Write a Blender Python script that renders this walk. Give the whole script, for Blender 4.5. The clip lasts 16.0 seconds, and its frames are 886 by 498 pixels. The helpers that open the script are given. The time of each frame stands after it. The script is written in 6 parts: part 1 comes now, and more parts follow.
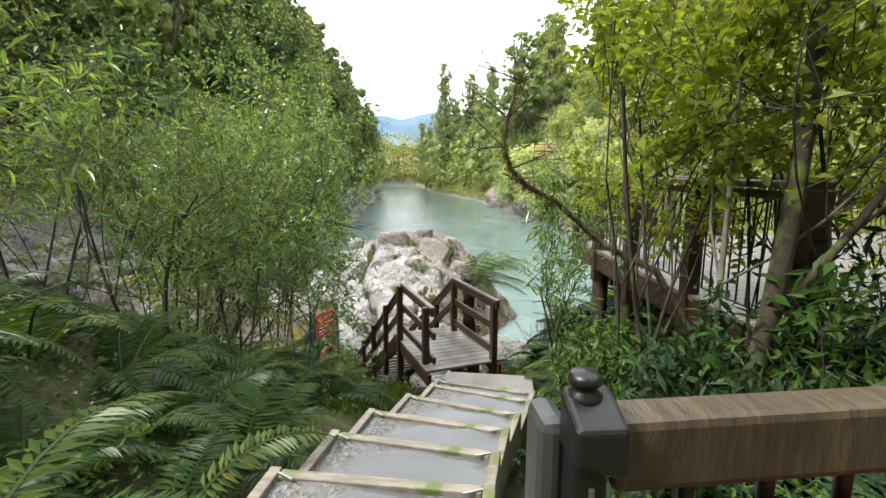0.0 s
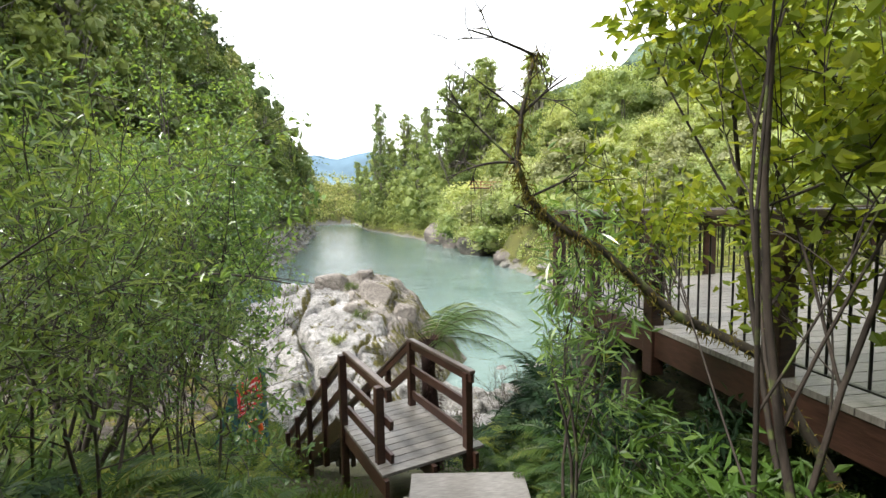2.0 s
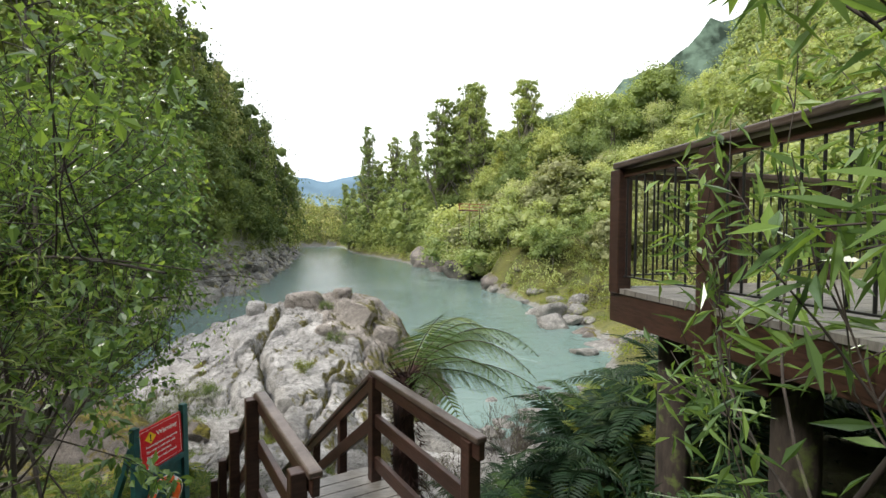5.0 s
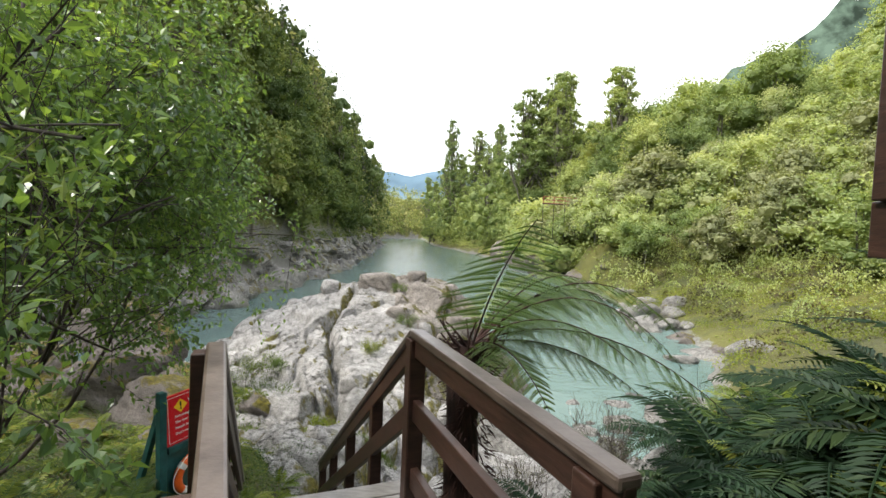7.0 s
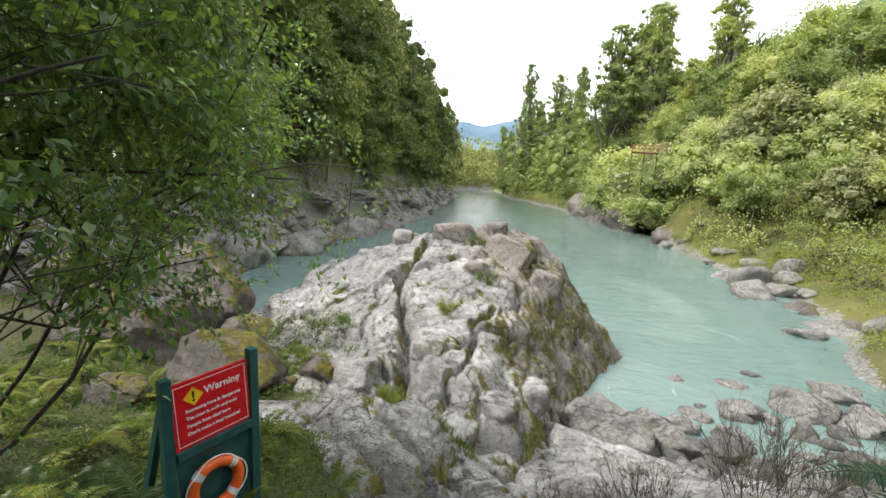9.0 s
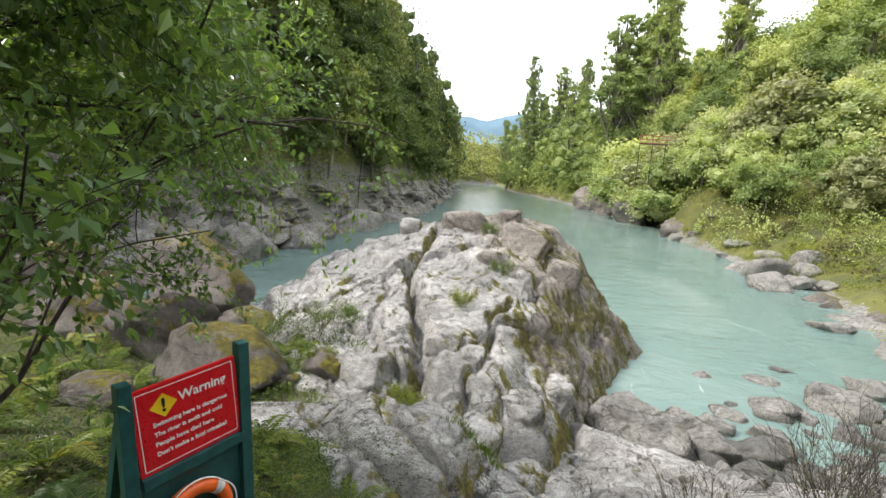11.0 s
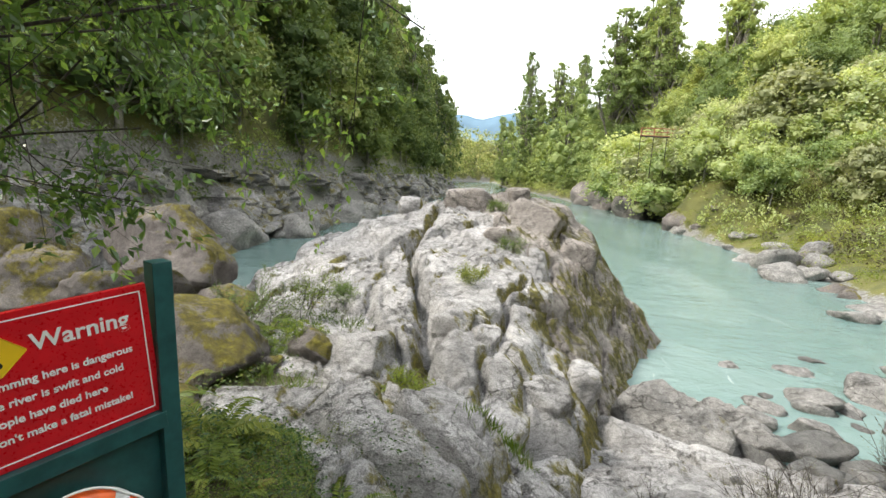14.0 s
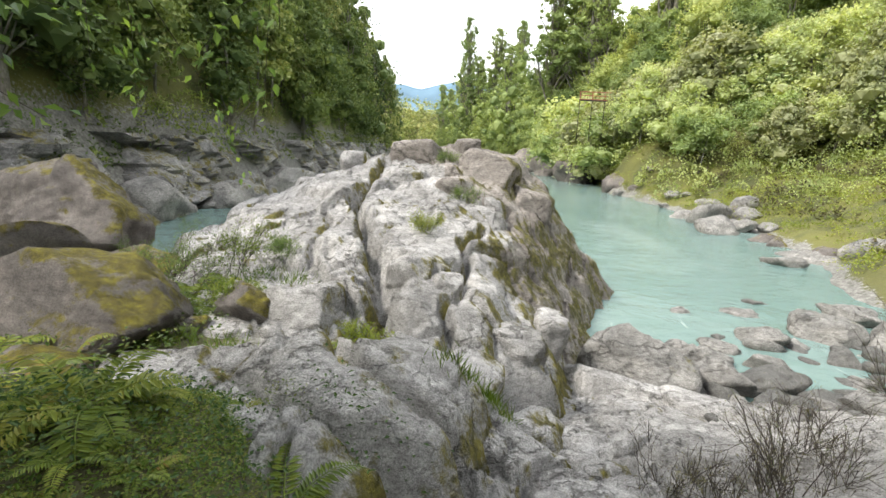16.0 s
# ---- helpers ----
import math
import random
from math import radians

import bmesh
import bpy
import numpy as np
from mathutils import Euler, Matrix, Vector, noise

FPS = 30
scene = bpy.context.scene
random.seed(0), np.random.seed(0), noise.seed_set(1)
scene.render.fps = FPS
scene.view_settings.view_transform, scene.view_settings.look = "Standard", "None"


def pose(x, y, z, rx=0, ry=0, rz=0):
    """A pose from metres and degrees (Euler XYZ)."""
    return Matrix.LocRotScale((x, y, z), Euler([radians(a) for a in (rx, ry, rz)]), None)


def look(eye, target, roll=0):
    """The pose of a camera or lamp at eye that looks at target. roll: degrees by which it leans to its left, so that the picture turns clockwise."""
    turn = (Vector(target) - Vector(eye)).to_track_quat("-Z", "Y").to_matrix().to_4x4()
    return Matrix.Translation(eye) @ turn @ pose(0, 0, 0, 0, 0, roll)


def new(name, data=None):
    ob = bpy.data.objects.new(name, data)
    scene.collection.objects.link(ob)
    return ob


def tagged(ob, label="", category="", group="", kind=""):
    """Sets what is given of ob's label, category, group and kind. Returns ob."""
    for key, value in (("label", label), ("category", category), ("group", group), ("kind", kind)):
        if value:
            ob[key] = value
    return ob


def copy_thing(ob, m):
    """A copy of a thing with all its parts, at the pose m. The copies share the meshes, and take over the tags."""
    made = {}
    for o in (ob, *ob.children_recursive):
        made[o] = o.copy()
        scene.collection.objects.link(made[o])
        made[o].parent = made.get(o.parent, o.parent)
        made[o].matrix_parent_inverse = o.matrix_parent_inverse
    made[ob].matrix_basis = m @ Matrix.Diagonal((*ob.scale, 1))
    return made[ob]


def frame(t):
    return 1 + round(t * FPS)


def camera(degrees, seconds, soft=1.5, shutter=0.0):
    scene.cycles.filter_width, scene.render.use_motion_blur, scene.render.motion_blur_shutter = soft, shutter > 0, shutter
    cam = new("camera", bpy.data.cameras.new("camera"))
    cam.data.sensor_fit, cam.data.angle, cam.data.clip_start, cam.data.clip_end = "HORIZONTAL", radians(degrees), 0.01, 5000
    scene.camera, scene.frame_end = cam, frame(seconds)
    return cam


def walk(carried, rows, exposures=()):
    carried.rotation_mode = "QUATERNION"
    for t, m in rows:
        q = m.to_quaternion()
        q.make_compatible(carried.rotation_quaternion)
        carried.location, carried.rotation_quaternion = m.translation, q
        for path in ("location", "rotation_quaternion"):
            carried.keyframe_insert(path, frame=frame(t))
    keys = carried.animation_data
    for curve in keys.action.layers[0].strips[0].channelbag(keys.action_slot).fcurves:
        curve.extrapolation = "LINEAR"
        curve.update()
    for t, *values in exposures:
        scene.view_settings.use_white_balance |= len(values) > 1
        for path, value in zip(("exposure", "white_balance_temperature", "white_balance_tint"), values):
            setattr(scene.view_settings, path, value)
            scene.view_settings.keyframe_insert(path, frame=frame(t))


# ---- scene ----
cam = camera(86.7, 16.0)
PATH = [
    (0, (-0.052, 0.165, 1.714), (-0.030, 2.338, 1.363), 0.2),
    (0.5, (-0.149, 0.325, 1.686), (-0.065, 2.501, 1.383), -0.7),
    (1, (-0.226, 0.811, 1.672), (-0.052, 2.990, 1.420), -0.9),
    (1.5, (-0.180, 1.312, 1.697), (0.080, 3.486, 1.488), -0.9),
    (2, (-0.221, 1.753, 1.692), (0.089, 3.924, 1.513), -0.9),
    (2.5, (-0.197, 2.162, 1.548), (0.216, 4.321, 1.458), -0.7),
    (3, (-0.198, 2.573, 1.444), (0.263, 4.724, 1.460), -0.4),
    (3.5, (-0.211, 3.003, 1.375), (0.260, 5.152, 1.417), 0.3),
    (4, (-0.118, 3.453, 1.218), (0.322, 5.609, 1.208), 0.9),
    (4.2, (-0.072, 3.615, 1.187), (0.351, 5.773, 1.142), 0.8),
    (6.3, (0.370, 5.171, 0.642), (0.572, 7.360, 0.570), 2.1),
    (6.5, (0.386, 5.353, 0.541), (0.532, 7.546, 0.459), 2.5),
    (7, (0.360, 5.825, 0.421), (0.361, 8.023, 0.331), 2.5),
    (7.5, (0.266, 6.393, 0.254), (0.151, 8.588, 0.149), 2.4),
    (8, (0.144, 7.071, 0.147), (-0.056, 9.256, -0.007), 2.7),
    (8.5, (-0.023, 7.737, 0.171), (-0.299, 9.907, -0.070), 3.1),
    (9, (-0.176, 8.280, 0.100), (-0.494, 10.432, -0.228), 3.1),
    (9.2, (-0.208, 8.409, 0.083), (-0.539, 10.553, -0.285), 3.0),
    (11.3, (-0.703, 9.463, -0.435), (-1.030, 11.611, -0.785), 2.9),
    (11.5, (-0.724, 9.582, -0.507), (-1.049, 11.729, -0.865), 3.1),
    (12, (-0.781, 9.789, -0.696), (-1.108, 11.934, -1.059), 3.0),
    (12.5, (-0.895, 9.996, -0.849), (-1.219, 12.142, -1.211), 3.3),
    (13, (-0.959, 10.199, -0.990), (-1.289, 12.343, -1.353), 3.3),
    (13.5, (-1.064, 10.441, -1.140), (-1.381, 12.588, -1.499), 3.3),
    (14, (-1.137, 10.707, -1.318), (-1.440, 12.857, -1.675), 3.2),
    (14.5, (-1.235, 10.940, -1.509), (-1.505, 13.091, -1.881), 2.9),
    (15, (-1.289, 11.186, -1.677), (-1.519, 13.334, -2.091), 2.8),
    (15.5, (-1.376, 11.405, -1.904), (-1.524, 13.556, -2.335), 2.6),
    (16, (-1.420, 11.662, -2.105), (-1.456, 13.811, -2.576), 2.4),
]
walk(cam, [(t, look(eye, target, roll)) for t, eye, target, roll in PATH], exposures=[(0.0, 0.62), (2.0, 0.58), (3.0, 0.45), (4.0, 0.02), (6.5, 0.28), (9.0, 0.34), (12.5, 0.5), (16.0, 0.58)])

# ---- light ----
world = bpy.data.worlds.new("sky")
scene.world = world
world.use_nodes = True
wn, wl = world.node_tree.nodes, world.node_tree.links
wn.clear()
SUN_AZ, SUN_EL = radians(252), radians(50)     # compass bearing from +y, clockwise
sky = wn.new("ShaderNodeTexSky")
sky.sky_type, sky.sun_disc = "NISHITA", False
sky.sun_elevation, sky.sun_rotation = SUN_EL, SUN_AZ
sky.air_density, sky.dust_density = 1.0, 3.0
wtc = wn.new("ShaderNodeTexCoord")
wno = wn.new("ShaderNodeTexNoise")
wno.inputs["Scale"].default_value, wno.inputs["Detail"].default_value = 1.6, 5
wra = wn.new("ShaderNodeValToRGB")
wra.color_ramp.elements[0].position, wra.color_ramp.elements[1].position = 0.22, 0.5
wra.color_ramp.elements[0].color, wra.color_ramp.elements[1].color = (0.55, 0.55, 0.55, 1), (0.95, 0.95, 0.95, 1)
wmx = wn.new("ShaderNodeMix")
wmx.data_type = "RGBA"
wmx.inputs[7].default_value = (13.0, 13.3, 13.8, 1)
wbg = wn.new("ShaderNodeBackground")
wbg.inputs[1].default_value = 0.14
wou = wn.new("ShaderNodeOutputWorld")
wl.new(wtc.outputs["Generated"], wno.inputs["Vector"])
wl.new(wno.outputs["Fac"], wra.inputs[0])
wl.new(wra.outputs[0], wmx.inputs[0])
wl.new(sky.outputs[0], wmx.inputs[6])
wl.new(wmx.outputs[2], wbg.inputs[0])
wl.new(wbg.outputs[0], wou.inputs[0])
sun = new("sun", bpy.data.lights.new("sun", "SUN"))
sun.data.energy, sun.data.angle, sun.data.color = 4.2, radians(11), (1.0, 0.95, 0.86)
_sd = Vector((math.sin(SUN_AZ) * math.cos(SUN_EL), math.cos(SUN_AZ) * math.cos(SUN_EL), math.sin(SUN_EL)))
sun.matrix_world = look(_sd * 300, (0, 0, 0))


# ---- materials ----
def material(name, build):
    m = bpy.data.materials.new(name)
    m.use_nodes = True
    nt = m.node_tree
    nt.nodes.clear()
    out = nt.nodes.new("ShaderNodeOutputMaterial")

    def n(kind, **kw):
        nd = nt.nodes.new("ShaderNode" + kind)
        for k, v in kw.items():
            nd.inputs[k].default_value = v
        return nd

    def ln(a, b):
        nt.links.new(a, b)
    nt.links.new(build(n, ln), out.inputs["Surface"])
    return m


def ramp(n, stops):
    r = n("ValToRGB")
    cr = r.color_ramp
    while len(cr.elements) < len(stops):
        cr.elements.new(0.5)
    for e, (p, c) in zip(cr.elements, stops):
        e.position, e.color = p, (*c, 1)
    return r


def mixc(n, ln, fac, a, b, mode="MIX"):
    m = n("Mix")
    m.data_type, m.blend_type = "RGBA", mode
    for sock, v in ((m.inputs[0], fac), (m.inputs[6], a), (m.inputs[7], b)):
        if isinstance(v, (int, float)):
            sock.default_value = v
        elif isinstance(v, tuple):
            sock.default_value = (*v, 1)
        else:
            ln(v, sock)
    return m.outputs[2]


def tex(n, ln, scale, detail=4, rough=0.55, kind="Noise", stretch=None, coord="Object", distort=0.0):
    tc = n("TexCoord")
    mp = n("Mapping")
    if stretch:
        mp.inputs["Scale"].default_value = stretch
    ln(tc.outputs[coord], mp.inputs["Vector"])
    t = n("Tex" + kind)
    t.inputs["Scale"].default_value = scale
    if kind == "Noise":
        t.inputs["Detail"].default_value, t.inputs["Roughness"].default_value = detail, rough
        t.inputs["Distortion"].default_value = distort
    ln(mp.outputs[0], t.inputs["Vector"])
    return t


def bumped(n, ln, height, strength, dist, prev=None):
    b = n("Bump", Strength=strength, Distance=dist)
    ln(height, b.inputs["Height"])
    if prev:
        ln(prev, b.inputs["Normal"])
    return b.outputs[0]


def leaf_mat(name, cols, rough=0.42, trans=0.32, spread=0.5, spec=0.25):
    """Leaves: a colour from the ramp by leaf and by plant, with some light let through."""
    def build(n, ln):
        g, oi = n("NewGeometry"), n("ObjectInfo")
        add = n("Math")
        add.operation = "MULTIPLY_ADD"
        add.inputs[1].default_value = spread
        ln(g.outputs["Random Per Island"], add.inputs[0])
        m2 = n("Math")
        m2.operation = "MULTIPLY"
        m2.inputs[1].default_value = 1 - spread
        ln(oi.outputs["Random"], m2.inputs[0])
        ln(m2.outputs[0], add.inputs[2])
        r = ramp(n, cols)
        ln(add.outputs[0], r.inputs[0])
        big = tex(n, ln, 0.9, 2)
        c = mixc(n, ln, 0.5, r.outputs[0], mixc(n, ln, big.outputs["Fac"], (0.55, 0.55, 0.5), (1.3, 1.3, 1.25)), "MULTIPLY")
        wide = tex(n, ln, 0.11, 3)
        wr = ramp(n, [(0.32, (0.55, 0.62, 0.6)), (0.5, (1, 1, 1)), (0.68, (1.3, 1.22, 1.1))])
        ln(wide.outputs["Fac"], wr.inputs[0])
        c = mixc(n, ln, 0.9, c, wr.outputs[0], "MULTIPLY")
        p = n("BsdfPrincipled", Roughness=rough)
        p.inputs["Specular IOR Level"].default_value = spec
        ln(c, p.inputs["Base Color"])
        t = n("BsdfTranslucent")
        ln(mixc(n, ln, 1.0, c, (1.5, 1.45, 0.6), "MULTIPLY"), t.inputs["Color"])
        mx = n("MixShader", Fac=trans)
        ln(p.outputs[0], mx.inputs[1])
        ln(t.outputs[0], mx.inputs[2])
        return mx.outputs[0]
    return material(name, build)


def wood_mat(name, dark, light, rough=0.6, axis=(1, 1, 1), grain=14.0, moss=0.0):
    def build(n, ln):
        a = tex(n, ln, grain, 5, 0.65, stretch=axis)
        b = tex(n, ln, 2.2, 4)
        r = ramp(n, [(0.3, dark), (0.7, light)])
        ln(a.outputs["Fac"], r.inputs[0])
        oi = n("ObjectInfo")
        sh = mixc(n, ln, oi.outputs["Random"], (0.8, 0.8, 0.8), (1.15, 1.12, 1.1))
        c = mixc(n, ln, 1.0, r.outputs[0], sh, "MULTIPLY")
        st = ramp(n, [(0.35, (0.6, 0.58, 0.55)), (0.65, (1.1, 1.1, 1.1))])
        ln(b.outputs["Fac"], st.inputs[0])
        c = mixc(n, ln, 0.7, c, st.outputs[0], "MULTIPLY")
        if moss:
            mt = tex(n, ln, 7, 6)
            mr = ramp(n, [(0.62 - moss * 0.3, (0, 0, 0)), (0.72 - moss * 0.3, (1, 1, 1))])
            ln(mt.outputs["Fac"], mr.inputs[0])
            c = mixc(n, ln, mr.outputs[0], c, (0.10, 0.13, 0.035))
        p = n("BsdfPrincipled", Roughness=rough)
        ln(c, p.inputs["Base Color"])
        ln(bumped(n, ln, a.outputs["Fac"], 0.5, 0.006), p.inputs["Normal"])
        return p.outputs[0]
    return material(name, build)


def plain_mat(name, col, rough=0.5, metal=0.0, wear=0.25, scale=9.0, spec=0.5):
    def build(n, ln):
        a, b = tex(n, ln, scale, 5), tex(n, ln, scale * 7, 3)
        r = ramp(n, [(0.35, tuple(v * (1 - wear) for v in col)), (0.65, tuple(min(1, v * (1 + wear * 0.5)) for v in col))])
        ln(a.outputs["Fac"], r.inputs[0])
        p = n("BsdfPrincipled", Metallic=metal)
        p.inputs["Specular IOR Level"].default_value = spec
        ln(r.outputs[0], p.inputs["Base Color"])
        rr = n("MapRange")
        rr.inputs[3].default_value, rr.inputs[4].default_value = max(0.05, rough - 0.12), min(1, rough + 0.12)
        ln(b.outputs["Fac"], rr.inputs[0])
        ln(rr.outputs[0], p.inputs["Roughness"])
        ln(bumped(n, ln, b.outputs["Fac"], 0.15, 0.003), p.inputs["Normal"])
        return p.outputs[0]
    return material(name, build)


def rock_mat(name, lo, hi, moss=0.5, vein=True, bump=1.0, up=0.16, away=0.16, moss_cols=((0.05, 0.045, 0.018), (0.13, 0.115, 0.03), (0.22, 0.19, 0.035), (0.1, 0.09, 0.035))):
    """Grey schist: cloudy tone, fine speckle, joints, and moss patches on what faces up or away from the sun."""
    def build(n, ln):
        a = tex(n, ln, 0.5, 6, 0.6, distort=0.5)
        b = tex(n, ln, 6.5, 8, 0.72)
        f = tex(n, ln, 48, 4, 0.75)
        r = ramp(n, [(0.28, lo), (0.5, tuple((x + y) / 2 for x, y in zip(lo, hi))), (0.68, hi)])
        ln(a.outputs["Fac"], r.inputs[0])
        r2 = ramp(n, [(0.3, (0.52, 0.51, 0.50)), (0.5, (0.95, 0.94, 0.93)), (0.66, (1.22, 1.21, 1.19))])
        ln(b.outputs["Fac"], r2.inputs[0])
        c = mixc(n, ln, 0.85, r.outputs[0], r2.outputs[0], "MULTIPLY")
        # foliation: fine streaks along the bedding
        st = tex(n, ln, 7.0, 8, 0.74, stretch=(0.75, 1.1, 3.6), distort=0.9)
        sr = ramp(n, [(0.36, (0.42, 0.41, 0.40)), (0.47, (0.95, 0.95, 0.95)), (0.66, (1.14, 1.14, 1.14))])
        ln(st.outputs["Fac"], sr.inputs[0])
        c = mixc(n, ln, 0.75 if vein else 0.35, c, sr.outputs[0], "MULTIPLY")
        # joints at two scales, bent by noise
        hgt = None
        for sc, wd, am in ((0.45, 0.007, 0.7), (1.9, 0.008, 0.22)):
            tc, mp, nz = n("TexCoord"), n("Mapping"), tex(n, ln, 0.9 * sc + 0.6, 5, 0.6)
            mp.inputs["Scale"].default_value = (1.0, 0.6, 1.5)
            ad = n("VectorMath")
            ad.operation = "MULTIPLY_ADD"
            ad.inputs[1].default_value = (0.9 / sc, 0.9 / sc, 0.9 / sc)
            ln(nz.outputs["Color"], ad.inputs[0])
            ln(tc.outputs["Object"], mp.inputs["Vector"])
            ln(mp.outputs[0], ad.inputs[2])
            vo = n("TexVoronoi", Scale=sc)
            vo.feature = "DISTANCE_TO_EDGE"
            ln(ad.outputs[0], vo.inputs["Vector"])
            jr = ramp(n, [(0.0, (0.25, 0.24, 0.22)), (wd, (0.6, 0.6, 0.6)), (wd * 2.6, (1, 1, 1))])
            ln(vo.outputs["Distance"], jr.inputs[0])
            c = mixc(n, ln, am if vein else am * 0.4, c, jr.outputs[0], "MULTIPLY")
            hgt = jr.outputs[0] if hgt is None else mixc(n, ln, 1.0, hgt, jr.outputs[0], "MULTIPLY")
        # speckle, its contrast raised to imitate shading of the fine relief
        rf = ramp(n, [(0.34, (0.48, 0.48, 0.48)), (0.5, (1, 1, 1)), (0.66, (1.42, 1.42, 1.42))])
        ln(f.outputs["Fac"], rf.inputs[0])
        c = mixc(n, ln, 0.85, c, rf.outputs[0], "MULTIPLY")
        # dark pits and hairline breaks between the two scales, with their shading painted in
        pt = tex(n, ln, 17, 6, 0.75, stretch=(1.0, 1.3, 2.2), distort=1.2)
        pr = ramp(n, [(0.33, (0.6, 0.59, 0.58)), (0.44, (1, 1, 1)), (0.70, (1.12, 1.12, 1.12))])
        ln(pt.outputs["Fac"], pr.inputs[0])
        c = mixc(n, ln, 0.85, c, pr.outputs[0], "MULTIPLY")
        m1 = tex(n, ln, 0.9 if vein else 1.8, 9, 0.8)
        g, sx = n("NewGeometry"), n("SeparateXYZ")
        ln(g.outputs["Normal"], sx.inputs[0])
        last = m1.outputs["Fac"]
        for ax, k in (("Z", up), ("X", away)):
            mm = n("Math")
            mm.operation = "MULTIPLY_ADD"
            mm.inputs[1].default_value = k
            ln(sx.outputs[ax], mm.inputs[0])
            ln(last, mm.inputs[2])
            last = mm.outputs[0]
        e0 = 0.64 + up - moss * 0.18
        mr = ramp(n, [(e0, (0, 0, 0)), (e0 + 0.08, (1, 1, 1))])
        ln(last, mr.inputs[0])
        mc = ramp(n, list(zip((0.3, 0.5, 0.64, 0.8), moss_cols)))
        ln(b.outputs["Fac"], mc.inputs[0])
        c = mixc(n, ln, mr.outputs[0], c, mc.outputs[0])
        p = n("BsdfPrincipled", Roughness=0.82)
        p.inputs["Specular IOR Level"].default_value = 0.3
        ln(c, p.inputs["Base Color"])
        nm = bumped(n, ln, b.outputs["Fac"], 0.5 * bump, 0.05)
        nm = bumped(n, ln, st.outputs["Fac"], 0.7 * bump, 0.05, nm)
        nm = bumped(n, ln, hgt, 0.7 * bump if vein else 0.3, 0.06, nm)
        nm = bumped(n, ln, pt.outputs["Fac"], 0.6 * bump, 0.03, nm)
        nm = bumped(n, ln, f.outputs["Fac"], 0.45 * bump, 0.012, nm)
        ln(nm, p.inputs["Normal"])
        return p.outputs[0]
    return material(name, build)


def soil_mat():
    """Leaf litter and moss on the banks, bare grey stone where the sheet's rocky mask says so."""
    def build(n, ln):
        a, b, f = tex(n, ln, 0.35, 6), tex(n, ln, 5, 6, 0.7), tex(n, ln, 30, 4, 0.7)
        r = ramp(n, [(0.3, (0.035, 0.03, 0.018)), (0.5, (0.06, 0.055, 0.026)), (0.68, (0.09, 0.10, 0.03))])
        ln(b.outputs["Fac"], r.inputs[0])
        far = ramp(n, [(0.35, (0.07, 0.09, 0.022)), (0.6, (0.19, 0.19, 0.035))])
        ln(a.outputs["Fac"], far.inputs[0])
        tc, sy, mrg = n("TexCoord"), n("SeparateXYZ"), n("MapRange")
        ln(tc.outputs["Object"], sy.inputs[0])
        ln(sy.outputs["Y"], mrg.inputs["Value"])
        for key, val in (("From Min", 24.0), ("From Max", 36.0), ("To Min", 0.12), ("To Max", 0.5)):
            mrg.inputs[key].default_value = val      # mossy far shore, dark litter on the near bank
        c = mixc(n, ln, mrg.outputs["Result"], r.outputs[0], far.outputs[0])
        rk = ramp(n, [(0.3, (0.07, 0.066, 0.058)), (0.5, (0.17, 0.165, 0.15)), (0.68, (0.30, 0.29, 0.27))])
        ln(b.outputs["Fac"], rk.inputs[0])
        vc = n("Attribute")
        vc.attribute_name = "rocky"
        mk = n("Math")
        mk.operation = "ADD"
        sb = n("Math")
        sb.operation = "MULTIPLY_ADD"
        sb.inputs[1].default_value, sb.inputs[2].default_value = 1.4, -0.7
        ln(b.outputs["Fac"], sb.inputs[0])
        ln(sb.outputs[0], mk.inputs[0])
        ln(vc.outputs["Fac"], mk.inputs[1])
        mr = ramp(n, [(0.42, (0, 0, 0)), (0.58, (1, 1, 1))])
        ln(mk.outputs[0], mr.inputs[0])
        c = mixc(n, ln, mr.outputs[0], c, rk.outputs[0])
        p = n("BsdfPrincipled", Roughness=0.9)
        ln(c, p.inputs["Base Color"])
        nm = bumped(n, ln, b.outputs["Fac"], 0.8, 0.12)
        nm = bumped(n, ln, f.outputs["Fac"], 0.6, 0.03, nm)
        ln(nm, p.inputs["Normal"])
        return p.outputs[0]
    return material("bank_soil", build)


def water_mat():
    """Milky glacial river: pale turquoise body under a rippled surface."""
    def build(n, ln):
        a = tex(n, ln, 0.05, 5, 0.6, stretch=(1.6, 0.6, 1), distort=1.2)
        w = tex(n, ln, 1.1, 6, 0.65, stretch=(1.0, 1.6, 1), distort=0.8)
        w2 = tex(n, ln, 0.22, 4, 0.6, stretch=(1.0, 1.8, 1), distort=1.0)
        r = ramp(n, [(0.3, (0.10, 0.165, 0.155)), (0.52, (0.138, 0.206, 0.192)), (0.72, (0.225, 0.29, 0.276))])
        ln(a.outputs["Fac"], r.inputs[0])
        # streaks of foam
        fo = tex(n, ln, 0.35, 8, 0.72, stretch=(2.2, 0.5, 1), distort=1.8)
        fr = ramp(n, [(0.60, (0, 0, 0)), (0.78, (0.55, 0.55, 0.55))])
        ln(fo.outputs["Fac"], fr.inputs[0])
        c = mixc(n, ln, fr.outputs[0], r.outputs[0], (0.62, 0.7, 0.68))
        p = n("BsdfPrincipled", Roughness=0.14, IOR=1.33)
        ln(c, p.inputs["Base Color"])
        nm = bumped(n, ln, w2.outputs["Fac"], 0.35, 0.4)
        nm = bumped(n, ln, w.outputs["Fac"], 0.5, 0.14, nm)
        ln(nm, p.inputs["Normal"])
        return p.outputs[0]
    return material("river_water", build)


